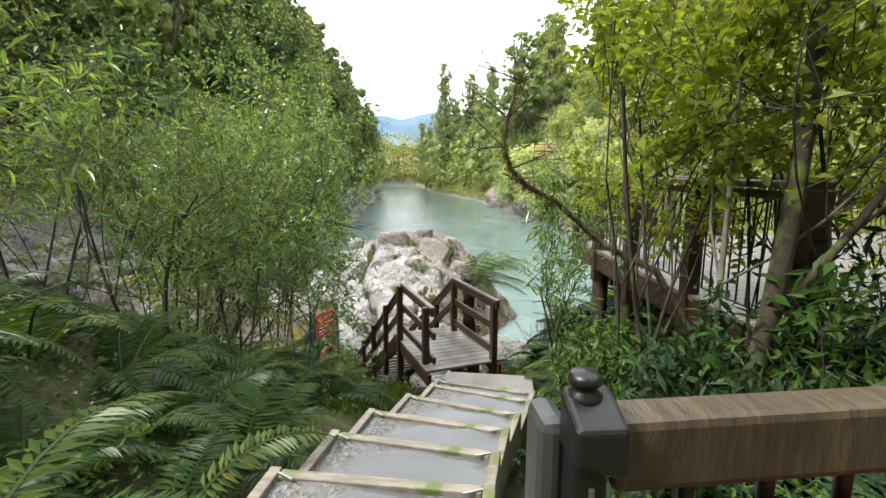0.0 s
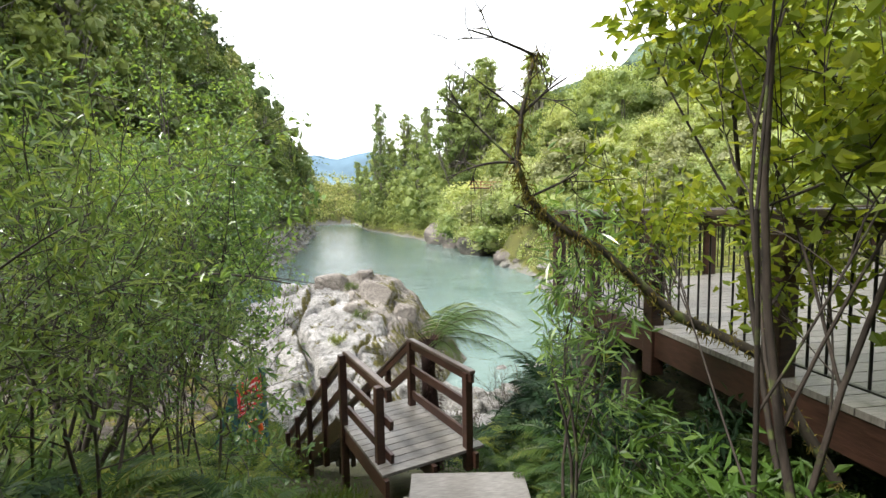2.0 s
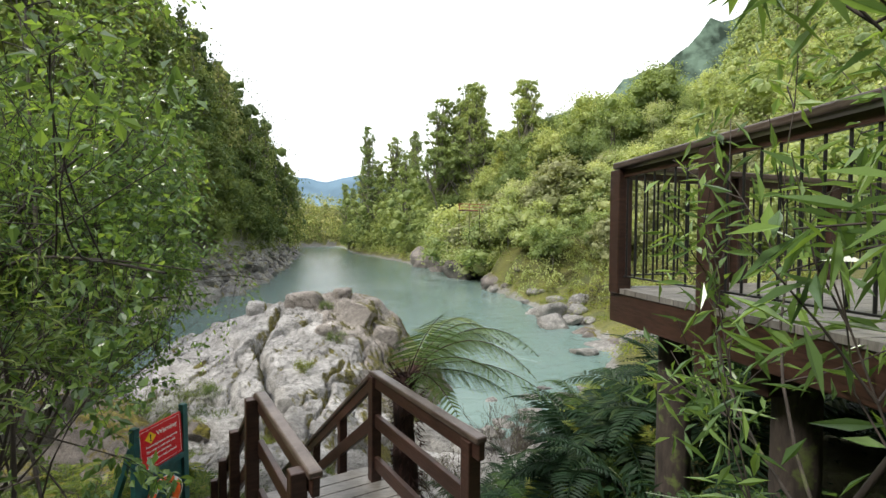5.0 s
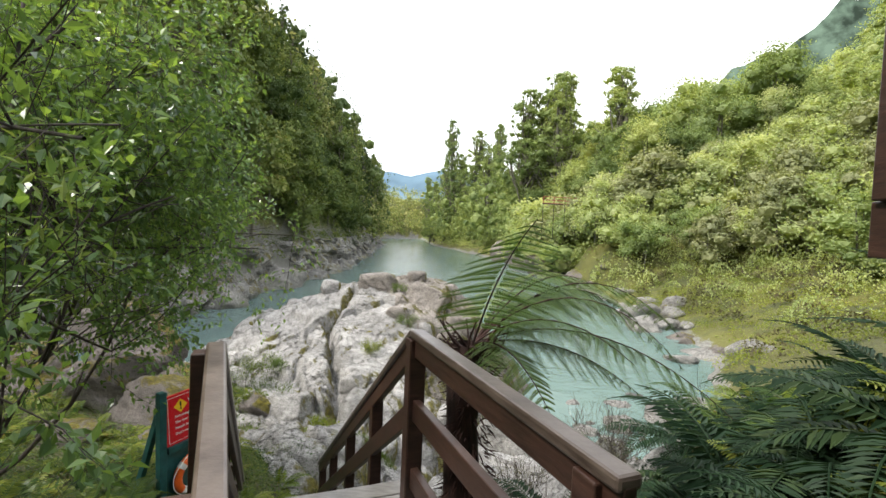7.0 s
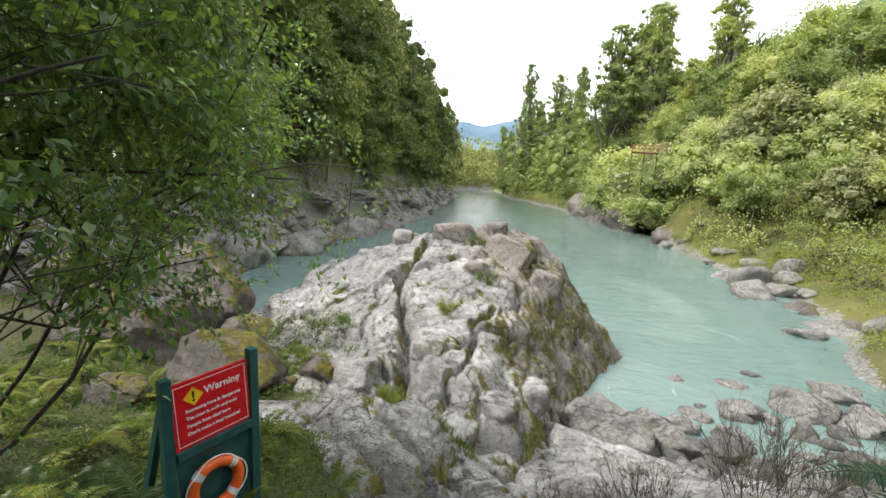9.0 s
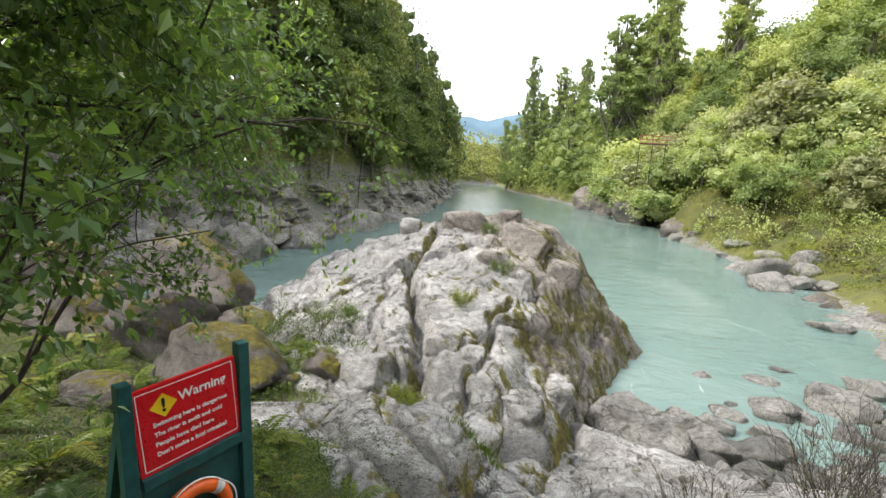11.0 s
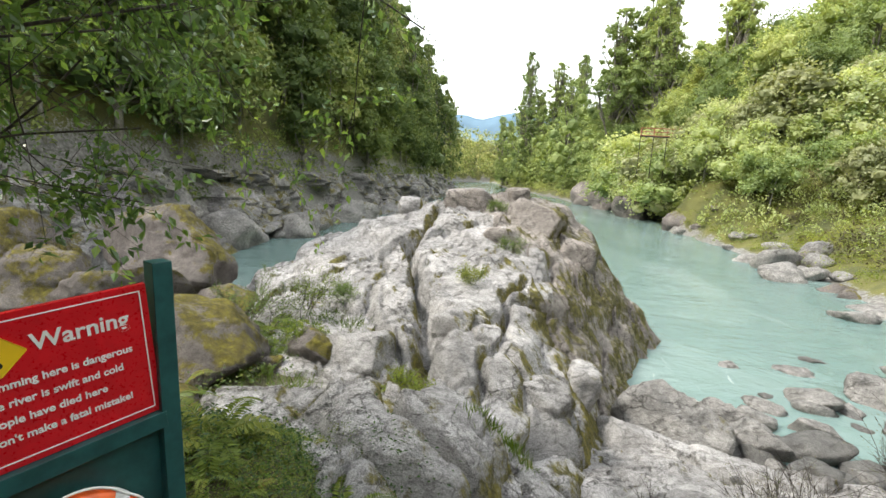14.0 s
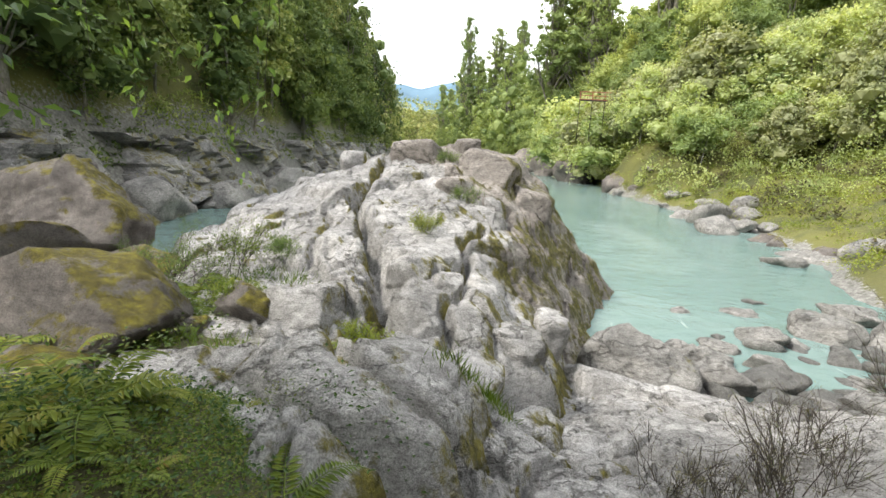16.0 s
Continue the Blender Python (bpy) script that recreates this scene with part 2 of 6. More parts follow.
M_ROCK = rock_mat("pale_schist", (0.20, 0.195, 0.19), (0.50, 0.49, 0.48), 0.2, up=0.05, away=0.23, bump=1.4)
M_CREST = rock_mat("mossy_crest", (0.14, 0.125, 0.11), (0.40, 0.365, 0.335), 0.5, up=0.12, away=0.22, bump=1.5, moss_cols=((0.045, 0.04, 0.018), (0.10, 0.09, 0.026), (0.19, 0.17, 0.035), (0.09, 0.08, 0.03)))
M_BOULDER = rock_mat("mossy_boulder", (0.10, 0.09, 0.085), (0.30, 0.27, 0.25), 1.25, vein=False, bump=2.2, up=0.34, moss_cols=((0.05, 0.042, 0.018), (0.13, 0.11, 0.022), (0.25, 0.22, 0.03), (0.12, 0.1, 0.03)))
M_PALEBOULDER = rock_mat("river_boulder", (0.13, 0.13, 0.128), (0.40, 0.385, 0.36), 0.2, vein=True, bump=1.5)
M_WETSTONE = rock_mat("wet_stone", (0.055, 0.055, 0.056), (0.22, 0.215, 0.20), 0.05, vein=False, bump=1.3)
M_CLIFF = rock_mat("dark_cliff", (0.10, 0.098, 0.094), (0.42, 0.41, 0.40), 0.55, bump=1.8)
M_SOIL = soil_mat()
M_WATER = water_mat()
M_RAIL = wood_mat("stained_rail", (0.022, 0.010, 0.007), (0.064, 0.031, 0.022), 0.42, (0.35, 0.35, 2.5), 20)
M_RAILTOP = wood_mat("worn_rail_cap", (0.045, 0.03, 0.024), (0.125, 0.098, 0.082), 0.33, (0.35, 0.35, 2.5), 20)
M_DECK = wood_mat("weathered_deck", (0.115, 0.108, 0.10), (0.25, 0.24, 0.225), 0.42, (1, 6, 1), 9)
M_TIMBER = wood_mat("grey_timber", (0.15, 0.135, 0.11), (0.33, 0.30, 0.25), 0.6, (1, 6, 1), 9, moss=0.25)
M_BARK = wood_mat("dark_bark", (0.018, 0.014, 0.012), (0.07, 0.055, 0.045), 0.85, (1, 1, 0.25), 22, moss=0.15)
M_MOSSBARK = wood_mat("mossy_bark", (0.018, 0.014, 0.011), (0.09, 0.074, 0.052), 0.9, (1, 1, 0.5), 14, moss=0.25)
M_PALEBARK = wood_mat("pale_bark", (0.13, 0.12, 0.10), (0.30, 0.28, 0.24), 0.85, (1, 1, 0.3), 16, moss=0.2)
M_BLACK = plain_mat("black_metal", (0.012, 0.012, 0.013), 0.35)
M_STEEL = plain_mat("steel_wire", (0.45, 0.45, 0.44), 0.35, 0.9)
M_GREEN = plain_mat("green_paint", (0.018, 0.085, 0.085), 0.35, wear=0.3)
M_RED = plain_mat("red_sign_enamel", (0.62, 0.010, 0.018), 0.3, wear=0.12)
M_WHITE = plain_mat("white_print", (0.82, 0.82, 0.80), 0.45, wear=0.06)
M_YELLOW = plain_mat("yellow_print", (0.85, 0.55, 0.02), 0.4, wear=0.06)
M_INK = plain_mat("black_print", (0.01, 0.01, 0.01), 0.45, wear=0.05)
M_ORANGE = plain_mat("orange_ring", (0.80, 0.13, 0.02), 0.38, wear=0.2)
M_LIFEBAND = plain_mat("grey_band", (0.6, 0.6, 0.6), 0.4)
M_FUZZ = wood_mat("treefern_fibre", (0.012, 0.006, 0.005), (0.06, 0.024, 0.018), 0.9, (1, 1, 0.2), 40)

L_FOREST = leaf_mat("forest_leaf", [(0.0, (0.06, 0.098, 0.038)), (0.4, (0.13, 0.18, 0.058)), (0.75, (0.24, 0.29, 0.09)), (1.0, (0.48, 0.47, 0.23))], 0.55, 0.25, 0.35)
# yellow-green far-bank leaves, lightened to put sunlight and haze into the colour
L_SUNNY = leaf_mat("sunlit_bank_leaf", [(0.0, (0.186, 0.254, 0.113)), (0.35, (0.322, 0.396, 0.180)), (0.7, (0.459, 0.507, 0.260)), (1.0, (0.606, 0.619, 0.428))], 0.55, 0.4, 0.35)
L_PALE = leaf_mat("pale_grey_leaf", [(0.0, (0.17, 0.19, 0.09)), (0.5, (0.29, 0.31, 0.16)), (1.0, (0.46, 0.46, 0.31))], 0.6, 0.3, 0.6)
# far conifers, lightened in the same way for sunlight
L_CONIFER = leaf_mat("conifer_leaf", [(0.0, (0.143, 0.208, 0.091)), (0.6, (0.312, 0.377, 0.143)), (1.0, (0.546, 0.559, 0.247))], 0.6, 0.32, 0.4)
L_FERN = leaf_mat("fern_leaf", [(0.0, (0.024, 0.052, 0.017)), (0.5, (0.047, 0.091, 0.026)), (0.85, (0.099, 0.145, 0.033)), (1.0, (0.206, 0.178, 0.047))], 0.4, 0.3, 0.35)
L_YFERN = leaf_mat("sunlit_fern_leaf", [(0.0, (0.075, 0.113, 0.025)), (0.5, (0.160, 0.213, 0.037)), (0.85, (0.265, 0.281, 0.062)), (1.0, (0.255, 0.158, 0.062))], 0.45, 0.35, 0.4)
L_TREEFERN = leaf_mat("treefern_leaf", [(0.0, (0.04, 0.085, 0.028)), (0.5, (0.085, 0.14, 0.045)), (1.0, (0.15, 0.19, 0.06))], 0.42, 0.35, 0.25)
L_WILLOW = leaf_mat("narrow_leaf", [(0.0, (0.08, 0.125, 0.045)), (0.5, (0.15, 0.215, 0.075)), (0.93, (0.25, 0.31, 0.11)), (1.0, (0.46, 0.36, 0.07))], 0.4, 0.38, 0.7)
L_BROAD = leaf_mat("broad_leaf", [(0.0, (0.09, 0.14, 0.03)), (0.5, (0.19, 0.25, 0.045)), (0.9, (0.32, 0.36, 0.06)), (1.0, (0.45, 0.43, 0.09))], 0.36, 0.55, 0.8)
L_DARK = leaf_mat("glossy_dark_leaf", [(0.0, (0.058, 0.111, 0.052)), (0.5, (0.130, 0.215, 0.085)), (0.85, (0.221, 0.338, 0.104)), (1.0, (0.416, 0.533, 0.156))], 0.26, 0.4, 0.7, 0.5)
L_GRASS = leaf_mat("grass_blade", [(0.0, (0.06, 0.11, 0.02)), (0.6, (0.12, 0.19, 0.035)), (1.0, (0.24, 0.24, 0.08))], 0.5, 0.35, 0.6)
L_HERB = leaf_mat("ground_herb", [(0.0, (0.030, 0.068, 0.013)), (0.6, (0.068, 0.132, 0.025)), (1.0, (0.136, 0.196, 0.043))], 0.45, 0.3, 0.6)
L_DRY = leaf_mat("dry_twig_leaf", [(0.0, (0.06, 0.05, 0.035)), (0.6, (0.12, 0.11, 0.06)), (1.0, (0.2, 0.2, 0.09))], 0.7, 0.2, 0.6)
# blue-green leaves, darkened so that the colour stands in for shade
L_BLECH = leaf_mat("blue_green_shade_frond", [(0.0, (0.010, 0.026, 0.014)), (0.6, (0.024, 0.050, 0.024)), (1.0, (0.06, 0.09, 0.035))], 0.5, 0.2, 0.5, 0.12)


# ---- mesh helpers ----
def mesh_np(name, verts, faces, mat=None, smooth=False):
    """A mesh from arrays; faces is an (n, k) array or a list of such arrays."""
    groups = [np.asarray(f, dtype=np.int32) for f in (faces if isinstance(faces, list) else [faces]) if len(f)]
    me = bpy.data.meshes.new(name)
    verts = np.asarray(verts, dtype=np.float32)
    me.vertices.add(len(verts))
    me.vertices.foreach_set("co", verts.ravel())
    loops = np.concatenate([g.ravel() for g in groups])
    sizes = np.concatenate([np.full(len(g), g.shape[1], dtype=np.int32) for g in groups])
    starts = np.concatenate([[0], np.cumsum(sizes)[:-1]]).astype(np.int32)
    me.loops.add(len(loops))
    me.loops.foreach_set("vertex_index", loops)
    me.polygons.add(len(sizes))
    me.polygons.foreach_set("loop_start", starts)
    me.polygons.foreach_set("use_smooth", np.full(len(sizes), smooth))
    me.update(calc_edges=True)
    if mat:
        me.materials.append(mat)
    return me


def part_np(name, verts, faces, mat, parent=None, label="", smooth=False):
    ob = new(name, mesh_np(name, verts, faces, mat, smooth))
    if parent:
        ob.parent = parent
    return tagged(ob, label) if label else ob


def part(name, bm, mat, parent=None, label="", smooth=False):
    me = bpy.data.meshes.new(name)
    for f in bm.faces:
        f.smooth = smooth
    bm.to_mesh(me)
    bm.free()
    me.materials.append(mat)
    ob = new(name, me)
    if parent:
        ob.parent = parent
    return tagged(ob, label) if label else ob


def thing(name, m, label, category, group="", kind=""):
    ob = new(name)
    ob.empty_display_size = 0.1
    ob.matrix_basis = m
    return tagged(ob, label, category, group, kind)


def box(bm, m, sx, sy, sz, bevel=0.0):
    r = bmesh.ops.create_cube(bm, size=1, matrix=m @ Matrix.Diagonal((sx, sy, sz, 1)))
    if bevel:
        es = list({e for v in r["verts"] for e in v.link_edges})
        bmesh.ops.bevel(bm, geom=es, offset=bevel, segments=2, affect="EDGES", profile=0.5)
    return bm


def beam(a, b, w, h, bevel=0.006, up=(0, 0, 1)):
    """A timber from a to b, w wide and h deep, as a bmesh in world axes."""
    a, b = Vector(a), Vector(b)
    d = b - a
    x = d.cross(Vector(up)).normalized()
    z = x.cross(d).normalized()
    m = Matrix((x, d.normalized(), z)).transposed().to_4x4()
    m.translation = (a + b) / 2
    return box(bmesh.new(), m, w, d.length, h, bevel)


def tube(pts, radii, sides=6):
    """Vertices and quads of a limb along a line of points."""
    pts = np.asarray(pts, float)
    radii = np.asarray(radii, float)
    t = np.gradient(pts, axis=0)
    t /= np.linalg.norm(t, axis=1, keepdims=True) + 1e-9
    ref = np.where(np.abs(t[:, 2:3]) > 0.9, np.array([[1.0, 0, 0]]), np.array([[0, 0, 1.0]]))
    u = np.cross(t, ref)
    u /= np.linalg.norm(u, axis=1, keepdims=True) + 1e-9
    v = np.cross(t, u)
    ang = np.linspace(0, 2 * np.pi, sides, endpoint=False)
    ring = u[:, None] * np.cos(ang)[None, :, None] + v[:, None] * np.sin(ang)[None, :, None]
    vs = (pts[:, None] + ring * radii[:, None, None]).reshape(-1, 3)
    i = np.arange(len(pts) - 1)[:, None] * sides
    j = np.arange(sides)[None]
    k = (j + 1) % sides
    fs = np.stack([i + j, i + k, i + sides + k, i + sides + j], -1).reshape(-1, 4)
    return vs, fs


class Heap:
    """Collects pieces of geometry into one mesh."""
    def __init__(self):
        self.v, self.q, self.t, self.n = [], [], [], 0

    def add(self, v, f):
        f = np.asarray(f)
        if len(v) == 0:
            return
        (self.q if f.shape[1] == 4 else self.t).append(f + self.n)
        self.v.append(np.asarray(v, float))
        self.n += len(v)

    def faces(self):
        return [np.concatenate(g) for g in (self.q, self.t) if g]

    def part(self, name, mat, parent=None, label="", smooth=False):
        return part_np(name, np.concatenate(self.v), self.faces(), mat, parent, label, smooth)


def unit(v):
    return v / (np.linalg.norm(v, axis=-1, keepdims=True) + 1e-9)


def leaf_cloud(pos, way, length, width, rng, fold=0.25, droop=0.0, nrm=None):
    """A folded two-sided leaf blade at each position, pointing along way."""
    n = len(pos)
    way = unit(way + np.array([0, 0, -droop]))
    side = unit(np.cross(way, (rng.normal(size=(n, 3)) * 0.6 + np.array([0, 0, 1.0])) if nrm is None else nrm))
    up = np.cross(side, way)
    L = np.broadcast_to(np.asarray(length, float), (n,))[:, None]
    W = np.broadcast_to(np.asarray(width, float), (n,))[:, None]
    mid = pos + way * L * 0.45
    tip = pos + way * L - up * L * 0.10
    v = np.stack([pos, mid + side * W / 2 + up * W * fold, tip, mid - side * W / 2 + up * W * fold], 1).reshape(-1, 3)
    b = np.arange(n)[:, None] * 4
    f = np.concatenate([b + np.array([[0, 1, 2]]), b + np.array([[0, 2, 3]])])
    return v, f


# ---- the lie of the land ----
WATER_Z = -7.5


def smooth01(a, b, x):
    t = np.clip((x - a) / (b - a), 0, 1)
    return t * t * (3 - 2 * t)


def lattice(ix, iy, seed):
    h = np.sin(ix * 127.1 + iy * 311.7 + seed * 74.7) * 43758.5453
    return h - np.floor(h)


def vnoise(x, y, seed=0):
    ix, iy = np.floor(x), np.floor(y)
    fx, fy = x - ix, y - iy
    fx, fy = fx * fx * (3 - 2 * fx), fy * fy * (3 - 2 * fy)
    a, b = lattice(ix, iy, seed), lattice(ix + 1, iy, seed)
    c, d = lattice(ix, iy + 1, seed), lattice(ix + 1, iy + 1, seed)
    return (a * (1 - fx) + b * fx) * (1 - fy) + (c * (1 - fx) + d * fx) * fy - 0.5


def fbm(x, y, seed=0, octaves=4, gain=0.5):
    s, amp = 0, 1.0
    for k in range(octaves):
        s = s + amp * vnoise(x * 2 ** k, y * 2 ** k, seed + k * 3)
        amp *= gain
    return s


def blocks(x, y, seed=0):
    """Jointed rock: each cell has a height and a tilt of its own; returns height and distance to the joint."""
    ix, iy = np.floor(x), np.floor(y)
    d1, d2 = np.full(np.shape(x), 9.0), np.full(np.shape(x), 9.0)
    h1 = np.zeros(np.shape(x))
    for ox in (-1, 0, 1):
        for oy in (-1, 0, 1):
            cx, cy = ix + ox, iy + oy
            px, py = cx + lattice(cx, cy, seed), cy + lattice(cx, cy, seed + 5)
            d = np.hypot(x - px, y - py)
            h = lattice(cx, cy, seed + 9) - 0.5 + (x - px) * (lattice(cx, cy, seed + 11) - 0.5) * 1.3 + (y - py) * (lattice(cx, cy, seed + 13) - 0.6) * 1.3
            near = d < d1
            d2 = np.where(near, d1, np.minimum(d2, d))
            h1 = np.where(near, h, h1)
            d1 = np.where(near, d, d1)
    return h1, d2 - d1


def shore_right(y):
    wob = 1.3 * vnoise(y / 4.0, y * 0 + 3.3, 17) + 0.7 * vnoise(y / 1.5, y * 0 + 1.7, 19)
    return wob + np.interp(y, [-200, 10, 24, 30, 38, 46, 54, 66, 76, 95, 103, 126, 160, 200, 240, 290, 330, 365, 420], [12, 11, 12.5, 15.5, 19, 21.5, 20.5, 21, 20, 24, 21, 17.5, 13, 5, -4, -9, -11, -16, -60])


def shore_left(y):
    return np.interp(y, [-200, 0, 25, 38, 54, 82, 124, 211, 300, 345, 365, 385, 420], [-60, -32, -25, -22.7, -21.3, -19.7, -20.9, -28, -40, -45, -30, -2, 60])


def ground_z(x, y):
    x, y = np.asarray(x, float), np.asarray(y, float)
    mid = np.interp(y, [-60, -2, 1.5, 6.4, 8.2, 11.9, 15, 18, 22, 27, 34], [3, 0.75, 0.5, -1.4, -2.1, -4.1, -5.3, -6.3, -7.7, -9.5, -11])
    lef = np.interp(y, [-60, -2, 1.5, 6, 9, 12, 16, 22, 27, 33], [6, 1.3, 0.9, -0.8, -2.3, -3.7, -4.75, -5.3, -6.3, -10.5])
    rig = np.interp(y, [-60, -2, 2, 5, 8, 12, 16, 20, 24, 30], [4, 0.6, 0.25, -0.4, -1.1, -1.9, -4.9, -7.1, -9, -10.5])
    wl_ = smooth01(-1.0, -3.6, x)
    wr_ = smooth01(1.3 + 0.7 * smooth01(8, 11, y), 4.0 + 0.8 * smooth01(8, 11, y), x)
    h = mid * (1 - wl_ - wr_) + lef * wl_ + rig * wr_
    h = h + smooth01(-5, -22, x) * smooth01(20, 4, y) * 3.5 + 0.55 * smooth01(-1.6, -3.2, x) * smooth01(7, 3, y)
    h = h - 0.3 * smooth01(1.1, 0.7, np.abs(x - np.interp(y, [0, 2, 6.5], [-0.46, -0.3, 0.57]))) * smooth01(7.2, 6.6, y)
    h = h + 0.6 * np.exp(-((x - 3.6) ** 2 + (y - 9.0) ** 2) / 2.6)
    h = h + 0.55 * np.exp(-((x + 3.6) ** 2 + (y - 14.3) ** 2) / 1.3)
    h = np.where(y > 26, np.minimum(h, -9.5), h)
    dr, dl = x - shore_right(y), shore_left(y) - x
    rn = np.interp(dr, [-9, 0, 1.5, 4, 12, 22, 40, 60, 100, 160, 900], [-3.5, 0.0, 0.7, 1.5, 4.2, 8, 18, 36, 72, 115, 260])
    rf = np.interp(dr, [-9, 0, 1.0, 4, 12, 22, 40, 60, 100, 160, 900], [-4, 0.0, 3.0, 8, 12.5, 16, 24, 36, 72, 115, 260])
    wf = smooth01(62, 80, y)
    low = 1 - 0.75 * smooth01(60, 150, y) * smooth01(1.0 * np.maximum(y, 1), 0.62 * np.maximum(y, 1), x)
    rn, rf = rn * low, rf * low
    hr = WATER_Z + rn * (1 - wf) + rf * wf
    hl = WATER_Z + np.interp(dl, [-9, 0, 0.8, 2.5, 8, 20, 40, 80, 140, 900], [-4, 0.0, 2.4, 5.5, 19, 38, 62, 110, 150, 300]) * (1 - 0.72 * smooth01(250, 380, y))
    big = fbm(x / 9, y / 9, 3) * 2.2 * smooth01(4, 16, np.maximum(dr, dl)) + fbm(x / 2.3, y / 2.3, 8) * 0.8 * smooth01(-1, 3, np.maximum(dr, dl))
    near_side = smooth01(30, 24, y)
    h = np.maximum(h, np.where(dr > -9, hr + big, -12) - 60 * near_side * smooth01(16, 8, x))
    h = np.maximum(h, np.where(dl > -9, hl + big, -12))
    h = h + fbm(x / 1.7, y / 1.7, 21) * 0.22 * smooth01(0.9, 2.2, np.abs(x - 0.1 + 0.36 * np.maximum(0, y - 7.5))) + fbm(x * 1.6, y * 1.6, 22, 3) * 0.07
    return h


def groove(x, y, pts, width, depth):
    """A joint in the rock along a line of points."""
    d = np.full(np.shape(x), 99.0)
    for (ax, ay), (bx, by) in zip(pts, pts[1:]):
        L2 = (bx - ax) ** 2 + (by - ay) ** 2
        t = np.clip(((x - ax) * (bx - ax) + (y - ay) * (by - ay)) / L2, 0, 1)
        d = np.minimum(d, np.hypot(x - ax - t * (bx - ax), y - ay - t * (by - ay)))
    return np.exp(-(d / width) ** 2) * depth


def rock_detail(x, y, amp=1.0):
    wx = x + fbm(x / 3, y / 3, 41) * 1.8
    wy = y + fbm(x / 3, y / 3, 47) * 1.8
    b1, e1 = blocks(wx * 0.34 + wy * 0.10, wy * 0.26 - wx * 0.1, 2)
    b2, e2 = blocks(wx * 0.75 + 4, wy * 0.42 + wx * 0.25, 6)
    b3, e3 = blocks(wx * 2.3, wy * 1.5 - wx * 0.8, 15)
    g = lambda e, w: np.exp(-(e / w) ** 2)
    h = b1 * 0.26 + b2 * 0.16 + b3 * 0.05
    h = h - g(e1, 0.03) * 0.30 - g(e2, 0.035) * 0.15 - g(e3, 0.06) * 0.045
    ridge = 0.5 - np.abs(fbm(wx * 1.5 + wy * 0.7, wy * 0.9 - wx * 0.5, 35, 4, 0.6))      # worn ribs along the bedding
    fine = fbm(x * 5.5 + y * 1.5, y * 4.0, 37, 3, 0.6)
    return (h + fbm(x * 0.8, y * 0.8, 31, 4, 0.5) * 0.09 + ridge * 0.13 - 0.05 + fine * 0.05) * amp


def rock_z(x, y):
    xc = np.interp(y, [13, 15, 17, 22, 27, 30, 36], [-1.9, -2.0, -2.1, -2.0, -0.9, -0.3, -0.8])
    zc = np.interp(y, [12.5, 13.6, 15.0, 16.5, 17.0, 17.6, 21, 25, 28.5, 30.2, 31.8, 34, 40], [-7.5, -5.1, -4.27, -4.2, -4.65, -4.8, -4.4, -3.6, -2.75, -2.3, -2.5, -4.2, -9.5])
    u = x - xc
    dl = np.interp(-u, [0, 1.8, 3, 5, 9, 11, 14], [0, 0.0, 0.15, 0.6, 2.1, 4.4, 8.5])
    dr = np.interp(u, [0, 1.2, 2.2, 3.6, 5.2, 7.5], [0, 0.3, 1.1, 3.0, 5.0, 8.0])
    sq = smooth01(18.5, 15, y)
    dl = dl + sq * np.interp(-u, [0, 1.5, 3, 5], [0, 0.05, 0.35, 3.5])
    dr = dr + sq * np.interp(u, [0, 0.6, 1.4, 3], [0, 0.15, 0.9, 1.2])
    h = zc - np.where(u < 0, dl, dr)
    t = (h + 0.16 * x + 0.10 * y + fbm(x / 4, y / 4, 91) * 1.0) * 0.9
    fr = t - np.floor(t)
    h = h + (np.floor(t) + smooth01(0.12, 0.5, fr) - t) / 0.9 * 0.3 + rock_detail(x, y, 1.1 - 0.45 * smooth01(18.2, 17.2, y))
    wx, wy = x + fbm(x * 0.9, y * 0.9, 61) * 0.35, y + fbm(x * 0.9, y * 0.9, 67) * 0.35
    h = h - groove(wx, wy, ((-4.6, 17.6), (-2.4, 17.2), (-0.6, 17.7), (1.2, 18.6)), 0.24, 1.0)
    h = h - groove(wx, wy, ((-2.5, 17.5), (-3.0, 21.0), (-4.2, 25.0), (-4.0, 29)), 0.17, 0.75)
    h = h - groove(wx, wy, ((-2.7, 17.1), (-2.3, 15.9), (-1.2, 15.4), (-0.5, 14.2)), 0.10, 0.5)
    h = h - groove(wx, wy, ((-1.4, 18.0), (-1.0, 22.0), (0.4, 26.0)), 0.11, 0.4)
    return h


def shelf_z(x, y):
    """Low rock ledges between the stair foot, the outcrop and the river."""
    return ground_z(x, y) + 0.22 + rock_detail(x + 30, y + 7, 0.95) - 1.6 * smooth01(-2.8, -5.0, x) - 1.6 * smooth01(14.2, 12.6, y + 0.25 * x) - 1.2 * smooth01(5.5, 9.5, x)


def land_z(x, y):
    return np.maximum(ground_z(x, y), rock_z(x, y))


# ---- ground, river, outcrop ----
def axis(bands):
    out = []
    for a, b, step in bands:
        out.append(np.arange(a, b, step))
    return np.unique(np.round(np.concatenate(out), 3))


def sheet(name, xs, ys, fn, mat, smooth=True):
    X, Y = np.meshgrid(xs, ys)
    Z = fn(X, Y)
    v = np.stack([X, Y, Z], -1).reshape(-1, 3)
    nx = len(xs)
    i = (np.arange(len(ys) - 1)[:, None] * nx + np.arange(nx - 1)[None]).ravel()
    f = np.stack([i, i + 1, i + 1 + nx, i + nx], -1)
    return part_np(name, v, f, mat, smooth=smooth), v, f


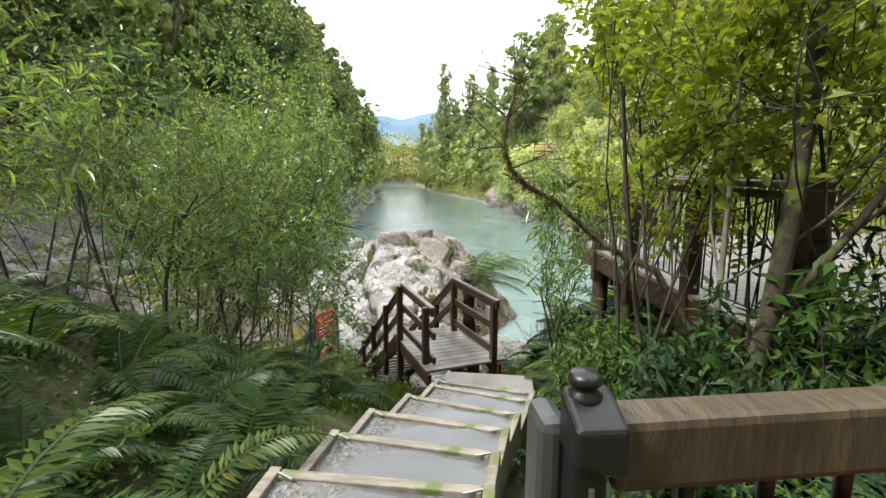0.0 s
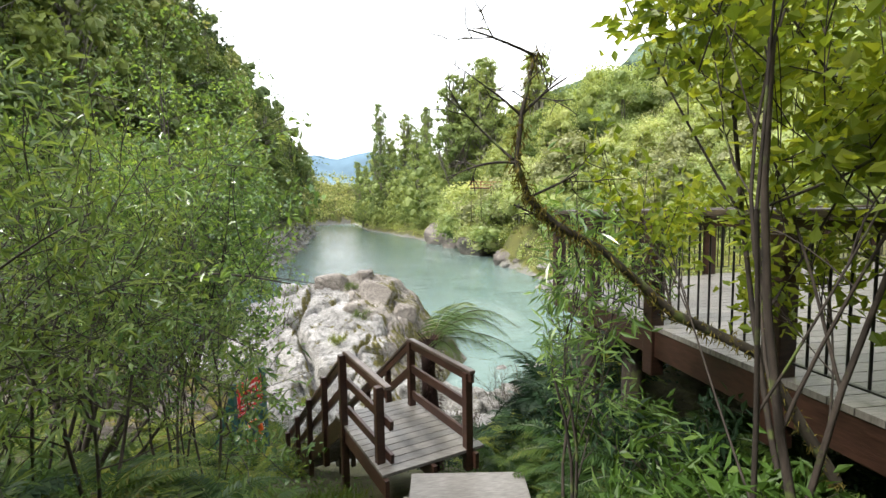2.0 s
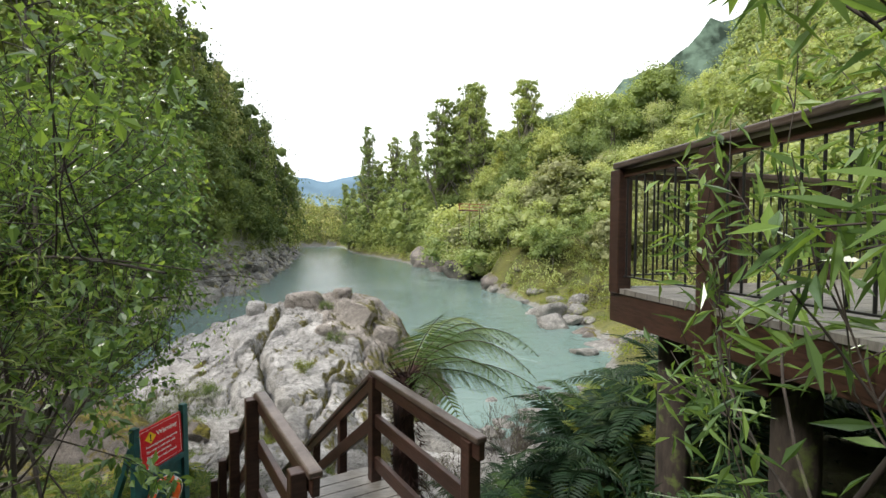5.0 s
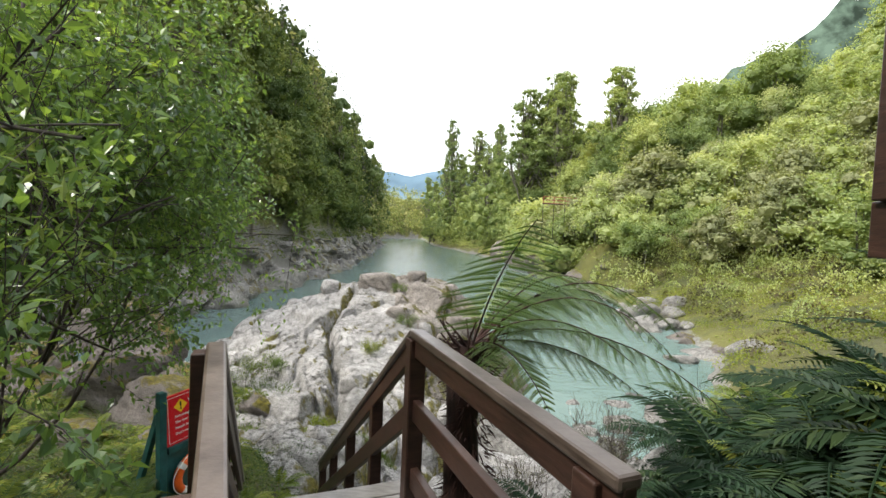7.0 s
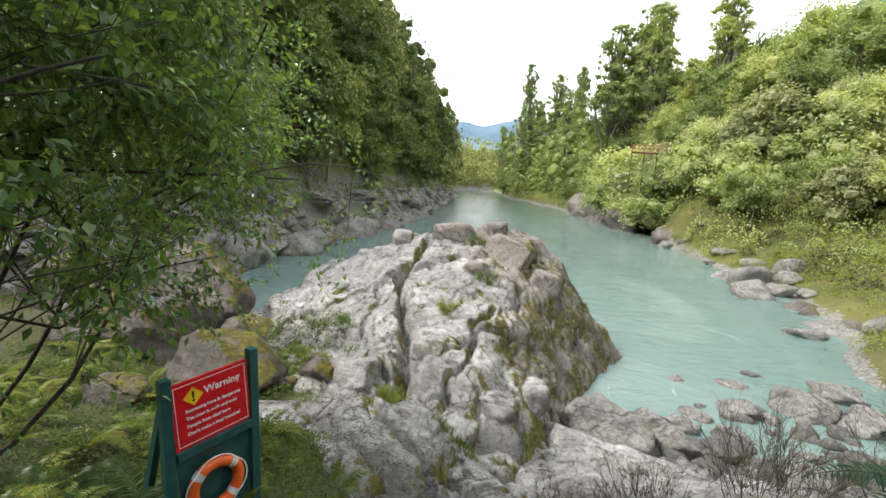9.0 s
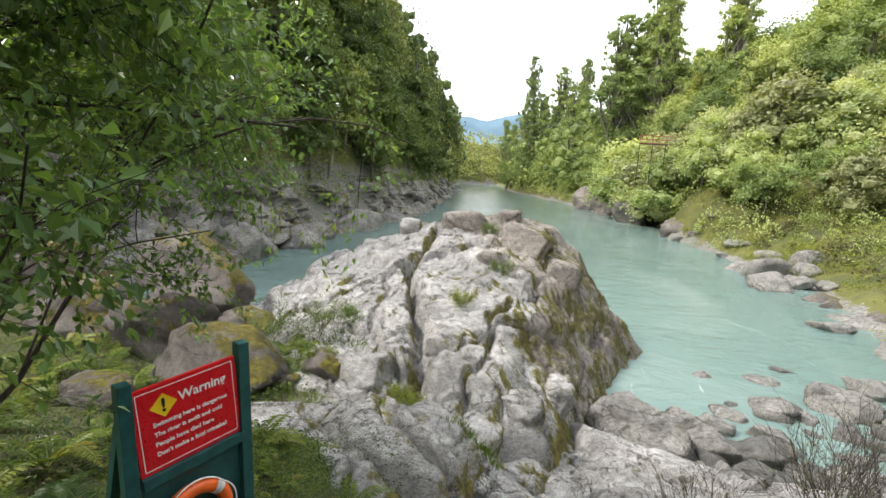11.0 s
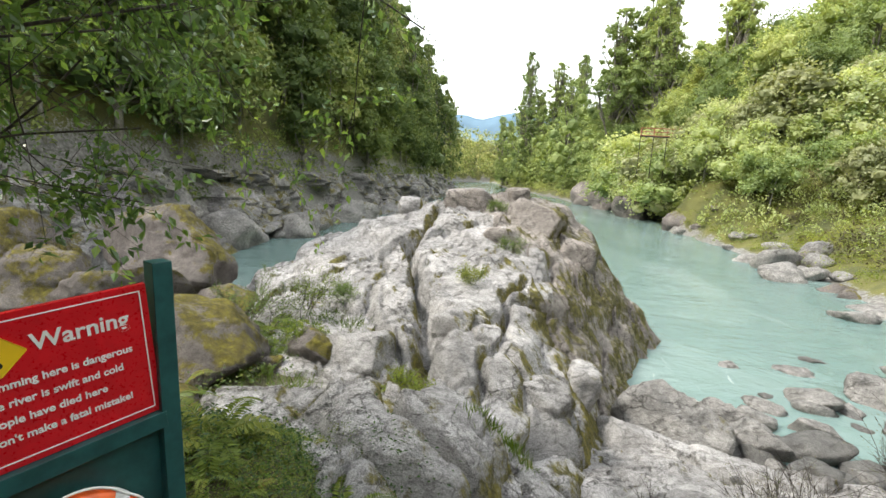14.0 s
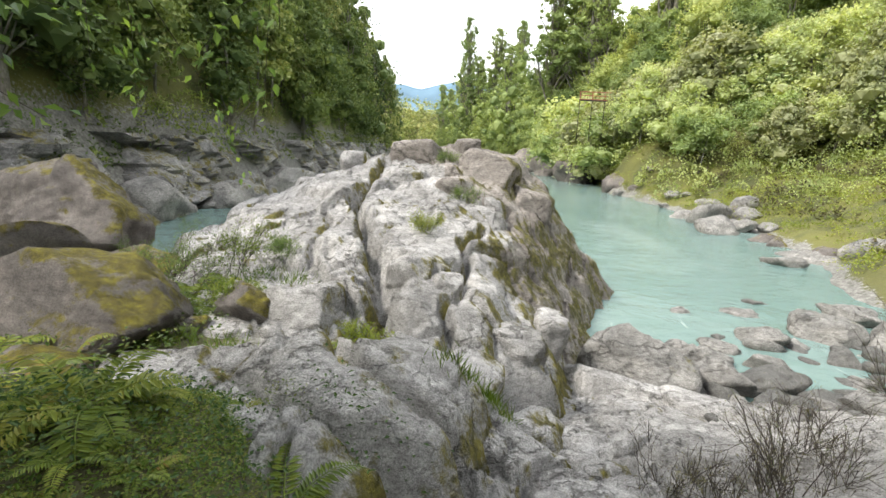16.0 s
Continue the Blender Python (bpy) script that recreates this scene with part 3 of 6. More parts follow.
gx = axis([(-2600, -400, 200), (-400, -80, 16), (-80, -28, 2.5), (-28, -12, 0.7), (-12, 14, 0.25), (14, 34, 0.7), (34, 100, 3), (100, 400, 18), (400, 2601, 200)])
gy = axis([(-2600, -200, 200), (-200, -20, 15), (-20, -3, 1.5), (-3, 27, 0.25), (27, 60, 0.8), (60, 140, 1.6), (140, 440, 10), (440, 2601, 180)])
ground, gv, gf = sheet("ground", gx, gy, ground_z, M_SOIL)
tagged(ground, "mossy soil river banks with ferns, litter and bare stone", "ground", kind="structure")
rocky = smooth01(-3.9, -5.2, gv[:, 2]) * smooth01(11.5, 15, gv[:, 1]) * smooth01(30, 24, gv[:, 1]) * smooth01(-6, -3, gv[:, 0]) * smooth01(14, 10, gv[:, 0])
_dr, _dl = gv[:, 0] - shore_right(gv[:, 1]), shore_left(gv[:, 1]) - gv[:, 0]
rocky = np.maximum(rocky, smooth01(4.5, 2.0, _dl) * (_dl > -4) * (gv[:, 1] > 26))
rocky = np.maximum(rocky, (_dr > -4) * smooth01(1.4, 0.0, _dr) * 0.62 * (gv[:, 1] > 26))
rocky = np.maximum(rocky, (gv[:, 2] < WATER_Z + 0.2) * 1.0)
_at = ground.data.attributes.new("rocky", "FLOAT", "POINT")
_at.data.foreach_set("value", rocky.astype(np.float32))

river, _, _ = sheet("water", axis([(-2600, -60, 250), (-60, 60, 4), (60, 2601, 250)]), axis([(-2600, -20, 250), (-20, 300, 6), (300, 2601, 250)]), lambda x, y: np.full(np.shape(x), WATER_Z), M_WATER)
tagged(river, "milky turquoise glacial river with faint foam streaks", "river", kind="structure")

rx, ry = np.arange(-15, 7.5, 0.065), np.concatenate([np.arange(12.6, 24, 0.06), np.arange(24, 38, 0.1)])
outcrop = thing("rock_outcrop", pose(0, 0, 0), "big cracked pale grey schist outcrop, mossy, beside the river", "rock")
OX, OY = np.meshgrid(rx, ry)
ov = np.stack([OX, OY, rock_z(OX, OY)], -1).reshape(-1, 3)
oi = (np.arange(len(ry) - 1)[:, None] * len(rx) + np.arange(len(rx) - 1)[None]).ravel()
of_ = np.stack([oi, oi + 1, oi + 1 + len(rx), oi + len(rx)], -1)
oc = ov[of_].mean(1)
front = oc[:, 1] < np.interp(oc[:, 0], [-4.6, -2.4, -0.6, 1.2], [17.6, 17.2, 17.7, 18.6])
leftish = oc[:, 0] < np.interp(oc[:, 1], [17.5, 21, 25, 29], [-2.5, -3.0, -4.2, -4.0])
edge = np.interp(oc[:, 1], [17, 19, 22, 25, 27, 30, 36], [2.2, 1.6, 0.4, -0.4, -1.6, -3.6, -4.5]) + fbm(oc[:, 0] / 1.3, oc[:, 1] / 1.6, 83, 4) * 2.0
flank = oc[:, 0] > edge
for nm, mask, lb, mt_ in (("front_slab", front, "low grey front slab", M_ROCK), ("left_shoulder", ~front & leftish, "bleached pale shoulder", M_ROCK), ("main_mass", ~front & ~leftish & ~flank, "pale grey cracked slope", M_ROCK), ("crest_flank", ~front & ~leftish & flank, "brown-grey crest and flank with moss", M_CREST)):
    used = np.unique(of_[mask])
    back = np.zeros(len(ov), dtype=np.int64)
    back[used] = np.arange(len(used))
    part_np(nm, ov[used], back[of_[mask]], mt_, outcrop, lb, True)
shelf = thing("rock_shelf", pose(0, 0, 0), "low grey rock ledges between stair foot and river", "rock")
sx_, sy_ = np.arange(-5, 11, 0.065), np.arange(12.0, 25, 0.065)
SX, SY = np.meshgrid(sx_, sy_)
sv = np.stack([SX, SY, shelf_z(SX, SY)], -1).reshape(-1, 3)
si = (np.arange(len(sy_) - 1)[:, None] * len(sx_) + np.arange(len(sx_) - 1)[None]).ravel()
sf = np.stack([si, si + 1, si + 1 + len(sx_), si + len(sx_)], -1)
sc_ = sv[sf].mean(1)
lim = sc_[:, 1] + 0.35 * sc_[:, 0] + fbm(sc_[:, 0] / 1.5, sc_[:, 1] / 1.5, 87, 3) * 1.4
for lo_, hi_, lb in ((-99, 15.8, "upper ledge at the stair foot"), (15.8, 19.0, "broken middle ledge"), (19.0, 99, "low wet ledge at the water")):
    mask = (lim >= lo_) & (lim < hi_)
    used = np.unique(sf[mask])
    back = np.zeros(len(sv), dtype=np.int64)
    back[used] = np.arange(len(used))
    part_np("ledge", sv[used], back[sf[mask]], M_ROCK, shelf, lb, True)

cy, ch = np.arange(16, 235, 0.45), np.linspace(-0.8, 5.4, 26)
CY, CH = np.meshgrid(cy, ch)
_b, _e = blocks(CY * 0.16 + CH * 0.10, CH * 0.30 - CY * 0.05, 3)
_b2, _e2 = blocks(CY * 0.5 - CH * 0.2, CH * 0.8 + CY * 0.1, 8)
CX = shore_left(CY) + 0.75 - 0.44 * CH + _b * 2.0 + _b2 * 0.8 - np.exp(-(_e / 0.05) ** 2) * 0.5 + fbm(CY / 4, CH / 3, 12) * 1.5 + 1.3 * np.exp(-np.maximum(CH, 0) / 0.9) * (0.5 + vnoise(CY / 5, CH * 0, 7))
cn = len(cy)
ci = (np.arange(len(ch) - 1)[:, None] * cn + np.arange(cn - 1)[None]).ravel()
cliff = part_np("cliff", np.stack([CX, CY, WATER_Z + CH], -1).reshape(-1, 3), np.stack([ci, ci + 1, ci + 1 + cn, ci + cn], -1), M_CLIFF)
tagged(cliff, "dark fractured rock cliff along the shaded waterline", "cliff")

# ---- gravel box steps ----
STEPS = [(2.0, 0.46), (2.6, 0.28), (3.2, 0.09), (3.85, -0.12), (4.6, -0.38), (5.3, -0.66), (5.85, -0.92)]


def gravel_mat():
    def build(n, ln):
        a, b = tex(n, ln, 2.2, 4), tex(n, ln, 90, 4, 0.7)
        v = tex(n, ln, 75, kind="Voronoi")
        r = ramp(n, [(0.1, (0.055, 0.052, 0.047)), (0.5, (0.14, 0.137, 0.128)), (0.9, (0.25, 0.245, 0.235))])
        ln(v.outputs["Color"], r.inputs[0])
        wet = ramp(n, [(0.40, (0, 0, 0)), (0.50, (1, 1, 1))])
        ln(a.outputs["Fac"], wet.inputs[0])
        c = mixc(n, ln, wet.outputs[0], r.outputs[0], (0.10, 0.105, 0.11))
        p = n("BsdfPrincipled")
        ln(c, p.inputs["Base Color"])
        rr = n("MapRange")
        rr.inputs[3].default_value, rr.inputs[4].default_value = 0.85, 0.12
        ln(wet.outputs[0], rr.inputs[0])
        ln(rr.outputs[0], p.inputs["Roughness"])
        bp = n("Bump", Distance=0.012)
        inv = n("MapRange")
        inv.inputs[3].default_value, inv.inputs[4].default_value = 0.9, 0.08
        ln(wet.outputs[0], inv.inputs[0])
        ln(inv.outputs[0], bp.inputs["Strength"])
        ln(v.outputs["Distance"], bp.inputs["Height"])
        ln(bp.outputs[0], p.inputs["Normal"])
        return p.outputs[0]
    return material("wet_gravel", build)


M_GRAVEL = gravel_mat()


def step_x(y):
    """Left and right edge of the steps, which drift to the right on the way down."""
    return np.interp(y, [0, 2, 2.6, 3.2, 3.85, 4.6, 6.5], [-0.95, -0.72, -0.61, -0.5, -0.3, -0.11, 0.04]), np.interp(y, [0, 2, 2.6, 3.2, 3.85, 4.6, 5.85], [0.02, 0.13, 0.23, 0.37, 0.56, 0.80, 1.1])


def box_step(i):
    y1, z = STEPS[i]
    y0 = STEPS[i - 1][0] if i else y1 - 0.62
    l, r = (float(v) for v in step_x(y1))
    w = r - l
    back = float(np.interp(y1, [2.0, 2.6, 3.2, 3.85, 4.6, 5.85], [0.11, 0.19, 0.24, 0.31, 0.34, 0.3]))      # the right end lies nearer
    skew = -math.degrees(math.atan2(back, w))
    st = thing("garden_step", pose((l + r) / 2, y1 - 0.03 - back / 2, z - 0.03, 0, 0, skew), "timber-edged step filled with wet grey gravel on the path", "step", "path steps")
    run = y1 - y0 + 0.14
    part("nosing", box(bmesh.new(), pose(0, 0, -0.06), w, 0.055, 0.2, 0.006), M_TIMBER, st, "grey weathered timber edge")
    for sx in (-1, 1):
        part("side_board", box(bmesh.new(), pose(sx * (w / 2 + 0.026), -run / 2, -0.08), 0.05, run + 0.05, 0.26, 0.005), M_TIMBER, st)
        part("staple", box(bmesh.new(), pose(sx * (w / 2 - 0.02), -0.02, 0.045, 0, 0, 25 * sx), 0.12, 0.008, 0.008), M_STEEL, st, "steel corner strap")
    g = np.linspace(-w / 2, w / 2, 22), np.linspace(-run, -0.027, 14)
    X, Y = np.meshgrid(*g)
    Z = 0.022 + fbm(X * 4 + i * 9, Y * 4, 5) * 0.02
    n = 22
    k = (np.arange(13)[:, None] * n + np.arange(n - 1)[None]).ravel()
    part_np("gravel", np.stack([X, Y, Z], -1).reshape(-1, 3), np.stack([k, k + 1, k + 1 + n, k + n], -1), M_GRAVEL, st, "wet gravel with puddles", True)
    return st


for i in range(len(STEPS)):
    box_step(i)

# ---- deck landing ----
DECK_Z = -1.15
YAW = 21.0
DIR = Vector((-math.sin(radians(YAW)), math.cos(radians(YAW)), 0))
RGT = Vector((math.cos(radians(YAW)), math.sin(radians(YAW)), 0))


def along(r, d, z):
    return RGT * r + DIR * d + Vector((0, 0, z))


deck = thing("landing_deck", pose(0, 0, 0), "weathered grey timber deck landing at the stair head", "deck")
part("landing_slab", box(bmesh.new(), pose(0.64, 6.2, DECK_Z + 0.0, 0, 0, -8), 1.2, 0.62, 0.07, 0.01), M_DECK, deck, "pale worn concrete-grey threshold board")
for k in range(12):
    d = 6.33 + 0.148 * k
    l = 2.15 if k > 4 else 2.28
    b = beam(along(2.17, d, DECK_Z), along(3.38 + 0.02 * (5 - k) * (k < 5), d, DECK_Z), 0.138, 0.04, 0.005)
    part("deck_board", b, M_DECK, deck)
for r in (2.2, 2.78, 3.34):
    part("joist", beam(along(r, 6.2, DECK_Z - 0.12), along(r, 8.05, DECK_Z - 0.12), 0.05, 0.19, 0.004), M_RAIL, deck)

# ---- stair ----
STAIR_D, RISE, RUN, NST = 8.06, 0.187, 0.276, 15
stair = thing("timber_stair", pose(0, 0, 0), "steep brown timber stair down to the rocks", "stairs")
for k in range(1, NST + 1):
    z, d = DECK_Z - RISE * k, STAIR_D + RUN * k - RUN / 2
    part("tread", beam(along(2.25, d, z), along(3.28, d, z), 0.27, 0.045, 0.006), M_DECK, stair)
for r in (2.2, 3.31):
    a, b = along(r, STAIR_D - 0.1, DECK_Z - 0.15), along(r, STAIR_D + RUN * NST, DECK_Z - RISE * NST - 0.15)
    part("stringer", beam(a, b, 0.05, 0.27, 0.006), M_RAIL, stair)


# ---- railings ----
def post(p, z0, z1, parent, w=0.095, name="post"):
    return part(name, box(bmesh.new(), pose(p[0], p[1], (z0 + z1) / 2, 0, 0, YAW), w, w, z1 - z0, 0.007), M_RAIL, parent)


RAIL_Z = -0.16


def handrail(a, b, parent, cap=True):
    a, b = Vector(a), Vector(b)
    part("rail_board", beam(a - Vector((0, 0, 0.065)), b - Vector((0, 0, 0.065)), 0.045, 0.12, 0.006), M_RAIL, parent)
    if cap:
        part("handrail", beam(a, b, 0.082, 0.045, 0.012), M_RAILTOP, parent, "worn greyish handrail cap")


apex_r, apex_l = Vector((0.235, 8.42, RAIL_Z)), Vector((-0.65, 7.94, RAIL_Z + 0.01))
near_r, near_l = Vector((0.80, 7.06, RAIL_Z - 0.02)), Vector((-0.17, 6.92, RAIL_Z - 0.09))
slope = -RISE / RUN


def down(p, run):
    q = p + DIR * run
    q.z = p.z + slope * run
    return q


rail_r = thing("stair_railing", pose(0, 0, 0), "dark brown timber railing with worn cap beside the deck and stair", "railing", "stair railings")
handrail(near_r + (near_r - apex_r).normalized() * 0.12, apex_r, rail_r)
for dz in (-0.42, -0.80):
    part("mid_rail", beam(near_r + Vector((0, 0, dz)), apex_r + Vector((0, 0, dz)), 0.045, 0.115, 0.006), M_RAIL, rail_r)
post(near_r, DECK_Z - 0.25, near_r.z - 0.03, rail_r)
post(apex_r, DECK_Z - 0.9, apex_r.z - 0.03, rail_r)
handrail(apex_r, down(apex_r, 3.95), rail_r)
part("mid_rail", beam(apex_r + Vector((0, 0, -0.44)), down(apex_r, 3.95) + Vector((0, 0, -0.44)), 0.045, 0.115, 0.006), M_RAIL, rail_r)
for run in (0.95, 1.95, 2.95, 3.85):
    q = down(apex_r, run) + RGT * 0.02
    post(q, q.z - 1.35, q.z - 0.04, rail_r, 0.085)

rail_l = thing("stair_railing", pose(0, 0, 0), "dark brown timber railing with separate end post beside the stair", "railing", "stair railings")
_dir = (near_l - apex_l).normalized()
handrail(near_l + _dir * 0.10, apex_l, rail_l)
for dz in (-0.40, -0.78):
    part("mid_rail", beam(near_l + _dir * 0.16 + Vector((0, 0, dz)), apex_l + Vector((0, 0, dz)), 0.045, 0.11, 0.006), M_RAIL, rail_l)
post(near_l + Vector((-0.07, -0.02, 0)), DECK_Z - 0.25, near_l.z + 0.0, rail_l)
post(apex_l + Vector((-0.06, 0, 0)), DECK_Z - 0.9, apex_l.z - 0.03, rail_l)
handrail(apex_l, down(apex_l, 4.15), rail_l)
part("mid_rail", beam(apex_l + Vector((0, 0, -0.44)), down(apex_l, 4.15) + Vector((0, 0, -0.44)), 0.045, 0.115, 0.006), M_RAIL, rail_l)
for run in (0.95, 2.0, 3.05, 4.1):
    q = down(apex_l, run) - RGT * 0.07
    post(q, q.z - 1.35, q.z - 0.02 if run > 4 else q.z + 0.03, rail_l, 0.085)

# ---- viewing platform ----
PF_Z, PF_TOP = 0.66, 1.67
platform = thing("viewing_platform", pose(0, 0, 0), "raised grey-decked lookout platform on brown timber piles", "platform")
c0, c1, c2, c3 = Vector((2.2, 2.7, 0)), Vector((2.2, 7.75, 0)), Vector((10.5, 9.3, 0)), Vector((10.5, 2.7, 0))
nb = 34
for k in range(nb):
    y = 2.78 + 0.148 * k
    xr = 10.4
    part("deck_board", beam((2.16, y, PF_Z - 0.02), (xr, y, PF_Z - 0.02), 0.14, 0.04, 0.0), M_DECK, platform)
for k in range(11):
    y = 7.75 + 0.148 * (k + 0.2)
    x0 = 2.2 + (y - 7.75) / (9.3 - 7.75) * 8.3
    if x0 < 10.2:
        part("deck_board", beam((x0, y, PF_Z - 0.02), (10.4, y, PF_Z - 0.02), 0.14, 0.04, 0.0), M_DECK, platform)
part("fascia", beam((2.2, 2.7, PF_Z - 0.16), (2.2, 7.83, PF_Z - 0.16), 0.06, 0.24, 0.008), M_RAIL, platform)
part("fascia", beam((2.2, 7.80, PF_Z - 0.16), (10.5, 9.35, PF_Z - 0.16), 0.06, 0.24, 0.008), M_RAIL, platform)
for y in (3.4, 6.45):
    part("bearer", beam((2.3, y, PF_Z - 0.36), (10.3, y, PF_Z - 0.36), 0.12, 0.2, 0.008), M_RAIL, platform)
for x in (2.55, 5.5, 9.0):
    for y in (3.4, 6.45, 7.5):
        gz = float(ground_z(x, y))
        v, f = tube([(x, y, gz - 0.4), (x, y, (gz + PF_Z) / 2), (x, y, PF_Z - 0.2)], [0.13, 0.125, 0.12], 12)
        # the dark bark colour stands in for shade on the piles
        part_np("support_post", v, f, M_BARK, platform, "", True)


def fence_run(a, b, posts, name="platform_fence"):
    f = thing(name, pose(0, 0, 0), "timber-capped lookout fence with thin dark metal balusters", "fence", "platform fences")
    a, b = Vector(a), Vector(b)
    L = (b - a).length
    d = (b - a) / L
    part("top_rail", beam(a + Vector((0, 0, PF_TOP - 0.02)), b + Vector((0, 0, PF_TOP - 0.02)), 0.14, 0.05, 0.012), M_RAILTOP, f, "worn brown top rail")
    part("upper_bar", beam(a + Vector((0, 0, PF_TOP - 0.09)), b + Vector((0, 0, PF_TOP - 0.09)), 0.035, 0.06, 0.003), M_RAIL, f)
    part("lower_bar", beam(a + Vector((0, 0, PF_Z + 0.10)), b + Vector((0, 0, PF_Z + 0.10)), 0.03, 0.012, 0.002), M_BLACK, f)
    ang = math.degrees(math.atan2(d.y, d.x))
    for t in posts:
        p = a + d * t
        foot = PF_Z - 0.04 if t > 4.8 and L < 6 else PF_Z - 0.45      # the corner post stands on the fascia
        part("post", box(bmesh.new(), pose(p.x, p.y, (PF_TOP - 0.05 + foot) / 2, 0, 0, ang), 0.14, 0.12, PF_TOP - 0.05 - foot, 0.008), M_RAIL, f)
    n = int(L / 0.115)
    base = None
    for k in range(1, n):
        p = a + d * (L * k / n)
        if min(abs(L * k / n - t) for t in posts) < 0.09:
            continue
        if base is None:
            v, q = tube([(0, 0, PF_Z + 0.1), (0, 0, PF_TOP - 0.06)], [0.008, 0.008], 8)
            base = part_np("baluster", v, q, M_BLACK, f, "", True)
            base.location = p
        else:
            o = new("baluster", base.data)
            o.parent, o.location = f, p
    return f


fence_run((2.2, 2.9, 0), (2.2, 7.75, 0), (0.05, 1.35, 2.65, 3.8, 4.83))
fence_run((2.27, 7.78, 0), (10.45, 9.31, 0), (1.3, 2.6, 3.9, 5.2, 6.5, 8.2))

# ---- gate beside the start ----
gate = thing("timber_gate", pose(0, 0, 0), "open timber gate with thick top rail, black magnetic latch and bars", "gate")
part("top_rail", beam((0.19, 0.795, 1.322), (1.7, 0.945, 1.329), 0.075, 0.112, 0.014), wood_mat("gate_wood", (0.06, 0.043, 0.027), (0.14, 0.10, 0.06), 0.42, (2.5, 0.4, 0.6), 18), gate, "worn honey-brown gate rail")
part("gate_stile", box(bmesh.new(), pose(0.112, 0.82, 0.46, 0, 0, 4), 0.045, 0.09, 1.82, 0.018), plain_mat("grey_steel_post", (0.045, 0.05, 0.05), 0.4), gate, "dark grey steel latch upright")
lat = bmesh.new()
box(lat, pose(0.150, 0.755, 1.16, 0, 0, 4), 0.05, 0.05, 0.46, 0.008)
lb = bmesh.ops.create_cube(lat, size=1, matrix=pose(0.157, 0.748, 1.372, 0, 0, 4) @ Matrix.Diagonal((0.072, 0.075, 0.105, 1)))
for vv in lb["verts"]:          # sloping shoulder towards the user
    if vv.co.z > 1.372 and vv.co.y < 0.748:
        vv.co.z -= 0.032
    if vv.co.z < 1.372 and vv.co.x < 0.157:
        vv.co.z += 0.02
bmesh.ops.bevel(lat, geom=list({e for vv in lb["verts"] for e in vv.link_edges}), offset=0.009, segments=3, affect="EDGES", profile=0.5)
part("latch_body", lat, M_BLACK, gate, "black plastic latch housing")
prof = [(0.0, 1.405), (0.025, 1.405), (0.025, 1.416), (0.018, 1.421), (0.017, 1.428), (0.023, 1.432), (0.024, 1.440), (0.018, 1.447), (0.0, 1.449)]
ang = np.linspace(0, 2 * np.pi, 28, endpoint=False)
kv = np.array([(0.150 + r * math.cos(a), 0.772 + r * math.sin(a), z) for r, z in prof for a in ang])
ki = (np.arange(len(prof) - 1)[:, None] * 28 + np.arange(28)[None]).ravel()
kj = (np.arange(len(prof) - 1)[:, None] * 28 + (np.arange(28)[None] + 1) % 28).ravel()
part_np("latch_knob", kv, np.stack([ki, kj, kj + 28, ki + 28], -1), M_BLACK, gate, "round black latch knob", True)
part("keyhole", box(bmesh.new(), pose(0.152, 0.727, 1.295, 0, 0, 4), 0.008, 0.004, 0.014, 0.001), M_STEEL, gate, "small bright keyhole")
for k in range(10):
    v, q = tube([(0.32 + 0.13 * k, 0.80 + 0.012 * k, 0.1), (0.32 + 0.13 * k, 0.80 + 0.012 * k, 1.3)], [0.012, 0.012], 8)
    part_np("bar", v, q, M_BLACK, gate, "", True)
part("notice_plate", box(bmesh.new(), pose(0.62, 0.79, 1.062, 0, 0, 5.5), 0.5, 0.006, 0.33, 0.002), M_RED, gate, "red notice plate on the bars")
gate.location, gate.scale = (-0.0234, 0.074, 0.771), (0.55, 0.55, 0.55)      # a low, slim gate close to the path

# ---- warning sign ----
SB = Vector((-3.30, 12.09, 0))
SD = Vector((0.37, 0.71, 0)).normalized()
SN = Vector((SD.y, -SD.x, 0))
sign = thing("warning_sign", pose(0, 0, 0), "red warning sign in a dark green timber frame on the rocks", "sign")


def on_sign(u, z, out=0.0):
    return SB + SD * u + SN * out + Vector((0, 0, z))


def slab(u0, u1, z0, z1, o0, o1, bevel=0.004):
    m = Matrix((SD, SN, Vector((0, 0, 1)))).transposed().to_4x4()
    m.translation = on_sign((u0 + u1) / 2, (z0 + z1) / 2, (o0 + o1) / 2)
    return box(bmesh.new(), m, u1 - u0, o1 - o0, z1 - z0, bevel)


S_TOP, S_BOT = -1.985, -2.685
SIGN_LEAN = 4.5
part("post", slab(-0.10, -0.005, -4.9, -1.92, -0.06, 0.045), M_GREEN, sign)
part("post", slab(0.805, 0.90, -4.9, -1.86, -0.06, 0.045), M_GREEN, sign)
part("crossbar", slab(-0.005, 0.805, -2.78, -2.69, -0.05, 0.05), M_GREEN, sign)
part("back_panel", slab(-0.005, 0.805, -3.75, -2.78, -0.045, -0.02, 0), M_GREEN, sign)
part("brace", beam(on_sign(-0.06, -2.25, -0.06), on_sign(-0.06, -3.9, -0.75), 0.07, 0.09), M_GREEN, sign)
part("brace", beam(on_sign(0.85, -2.25, -0.06), on_sign(0.85, -3.9, -0.75), 0.07, 0.09), M_GREEN, sign)
part("sign_board", slab(0.0, 0.80, S_BOT, S_TOP, -0.02, 0.012, 0.0), M_RED, sign, "glossy red sign board")
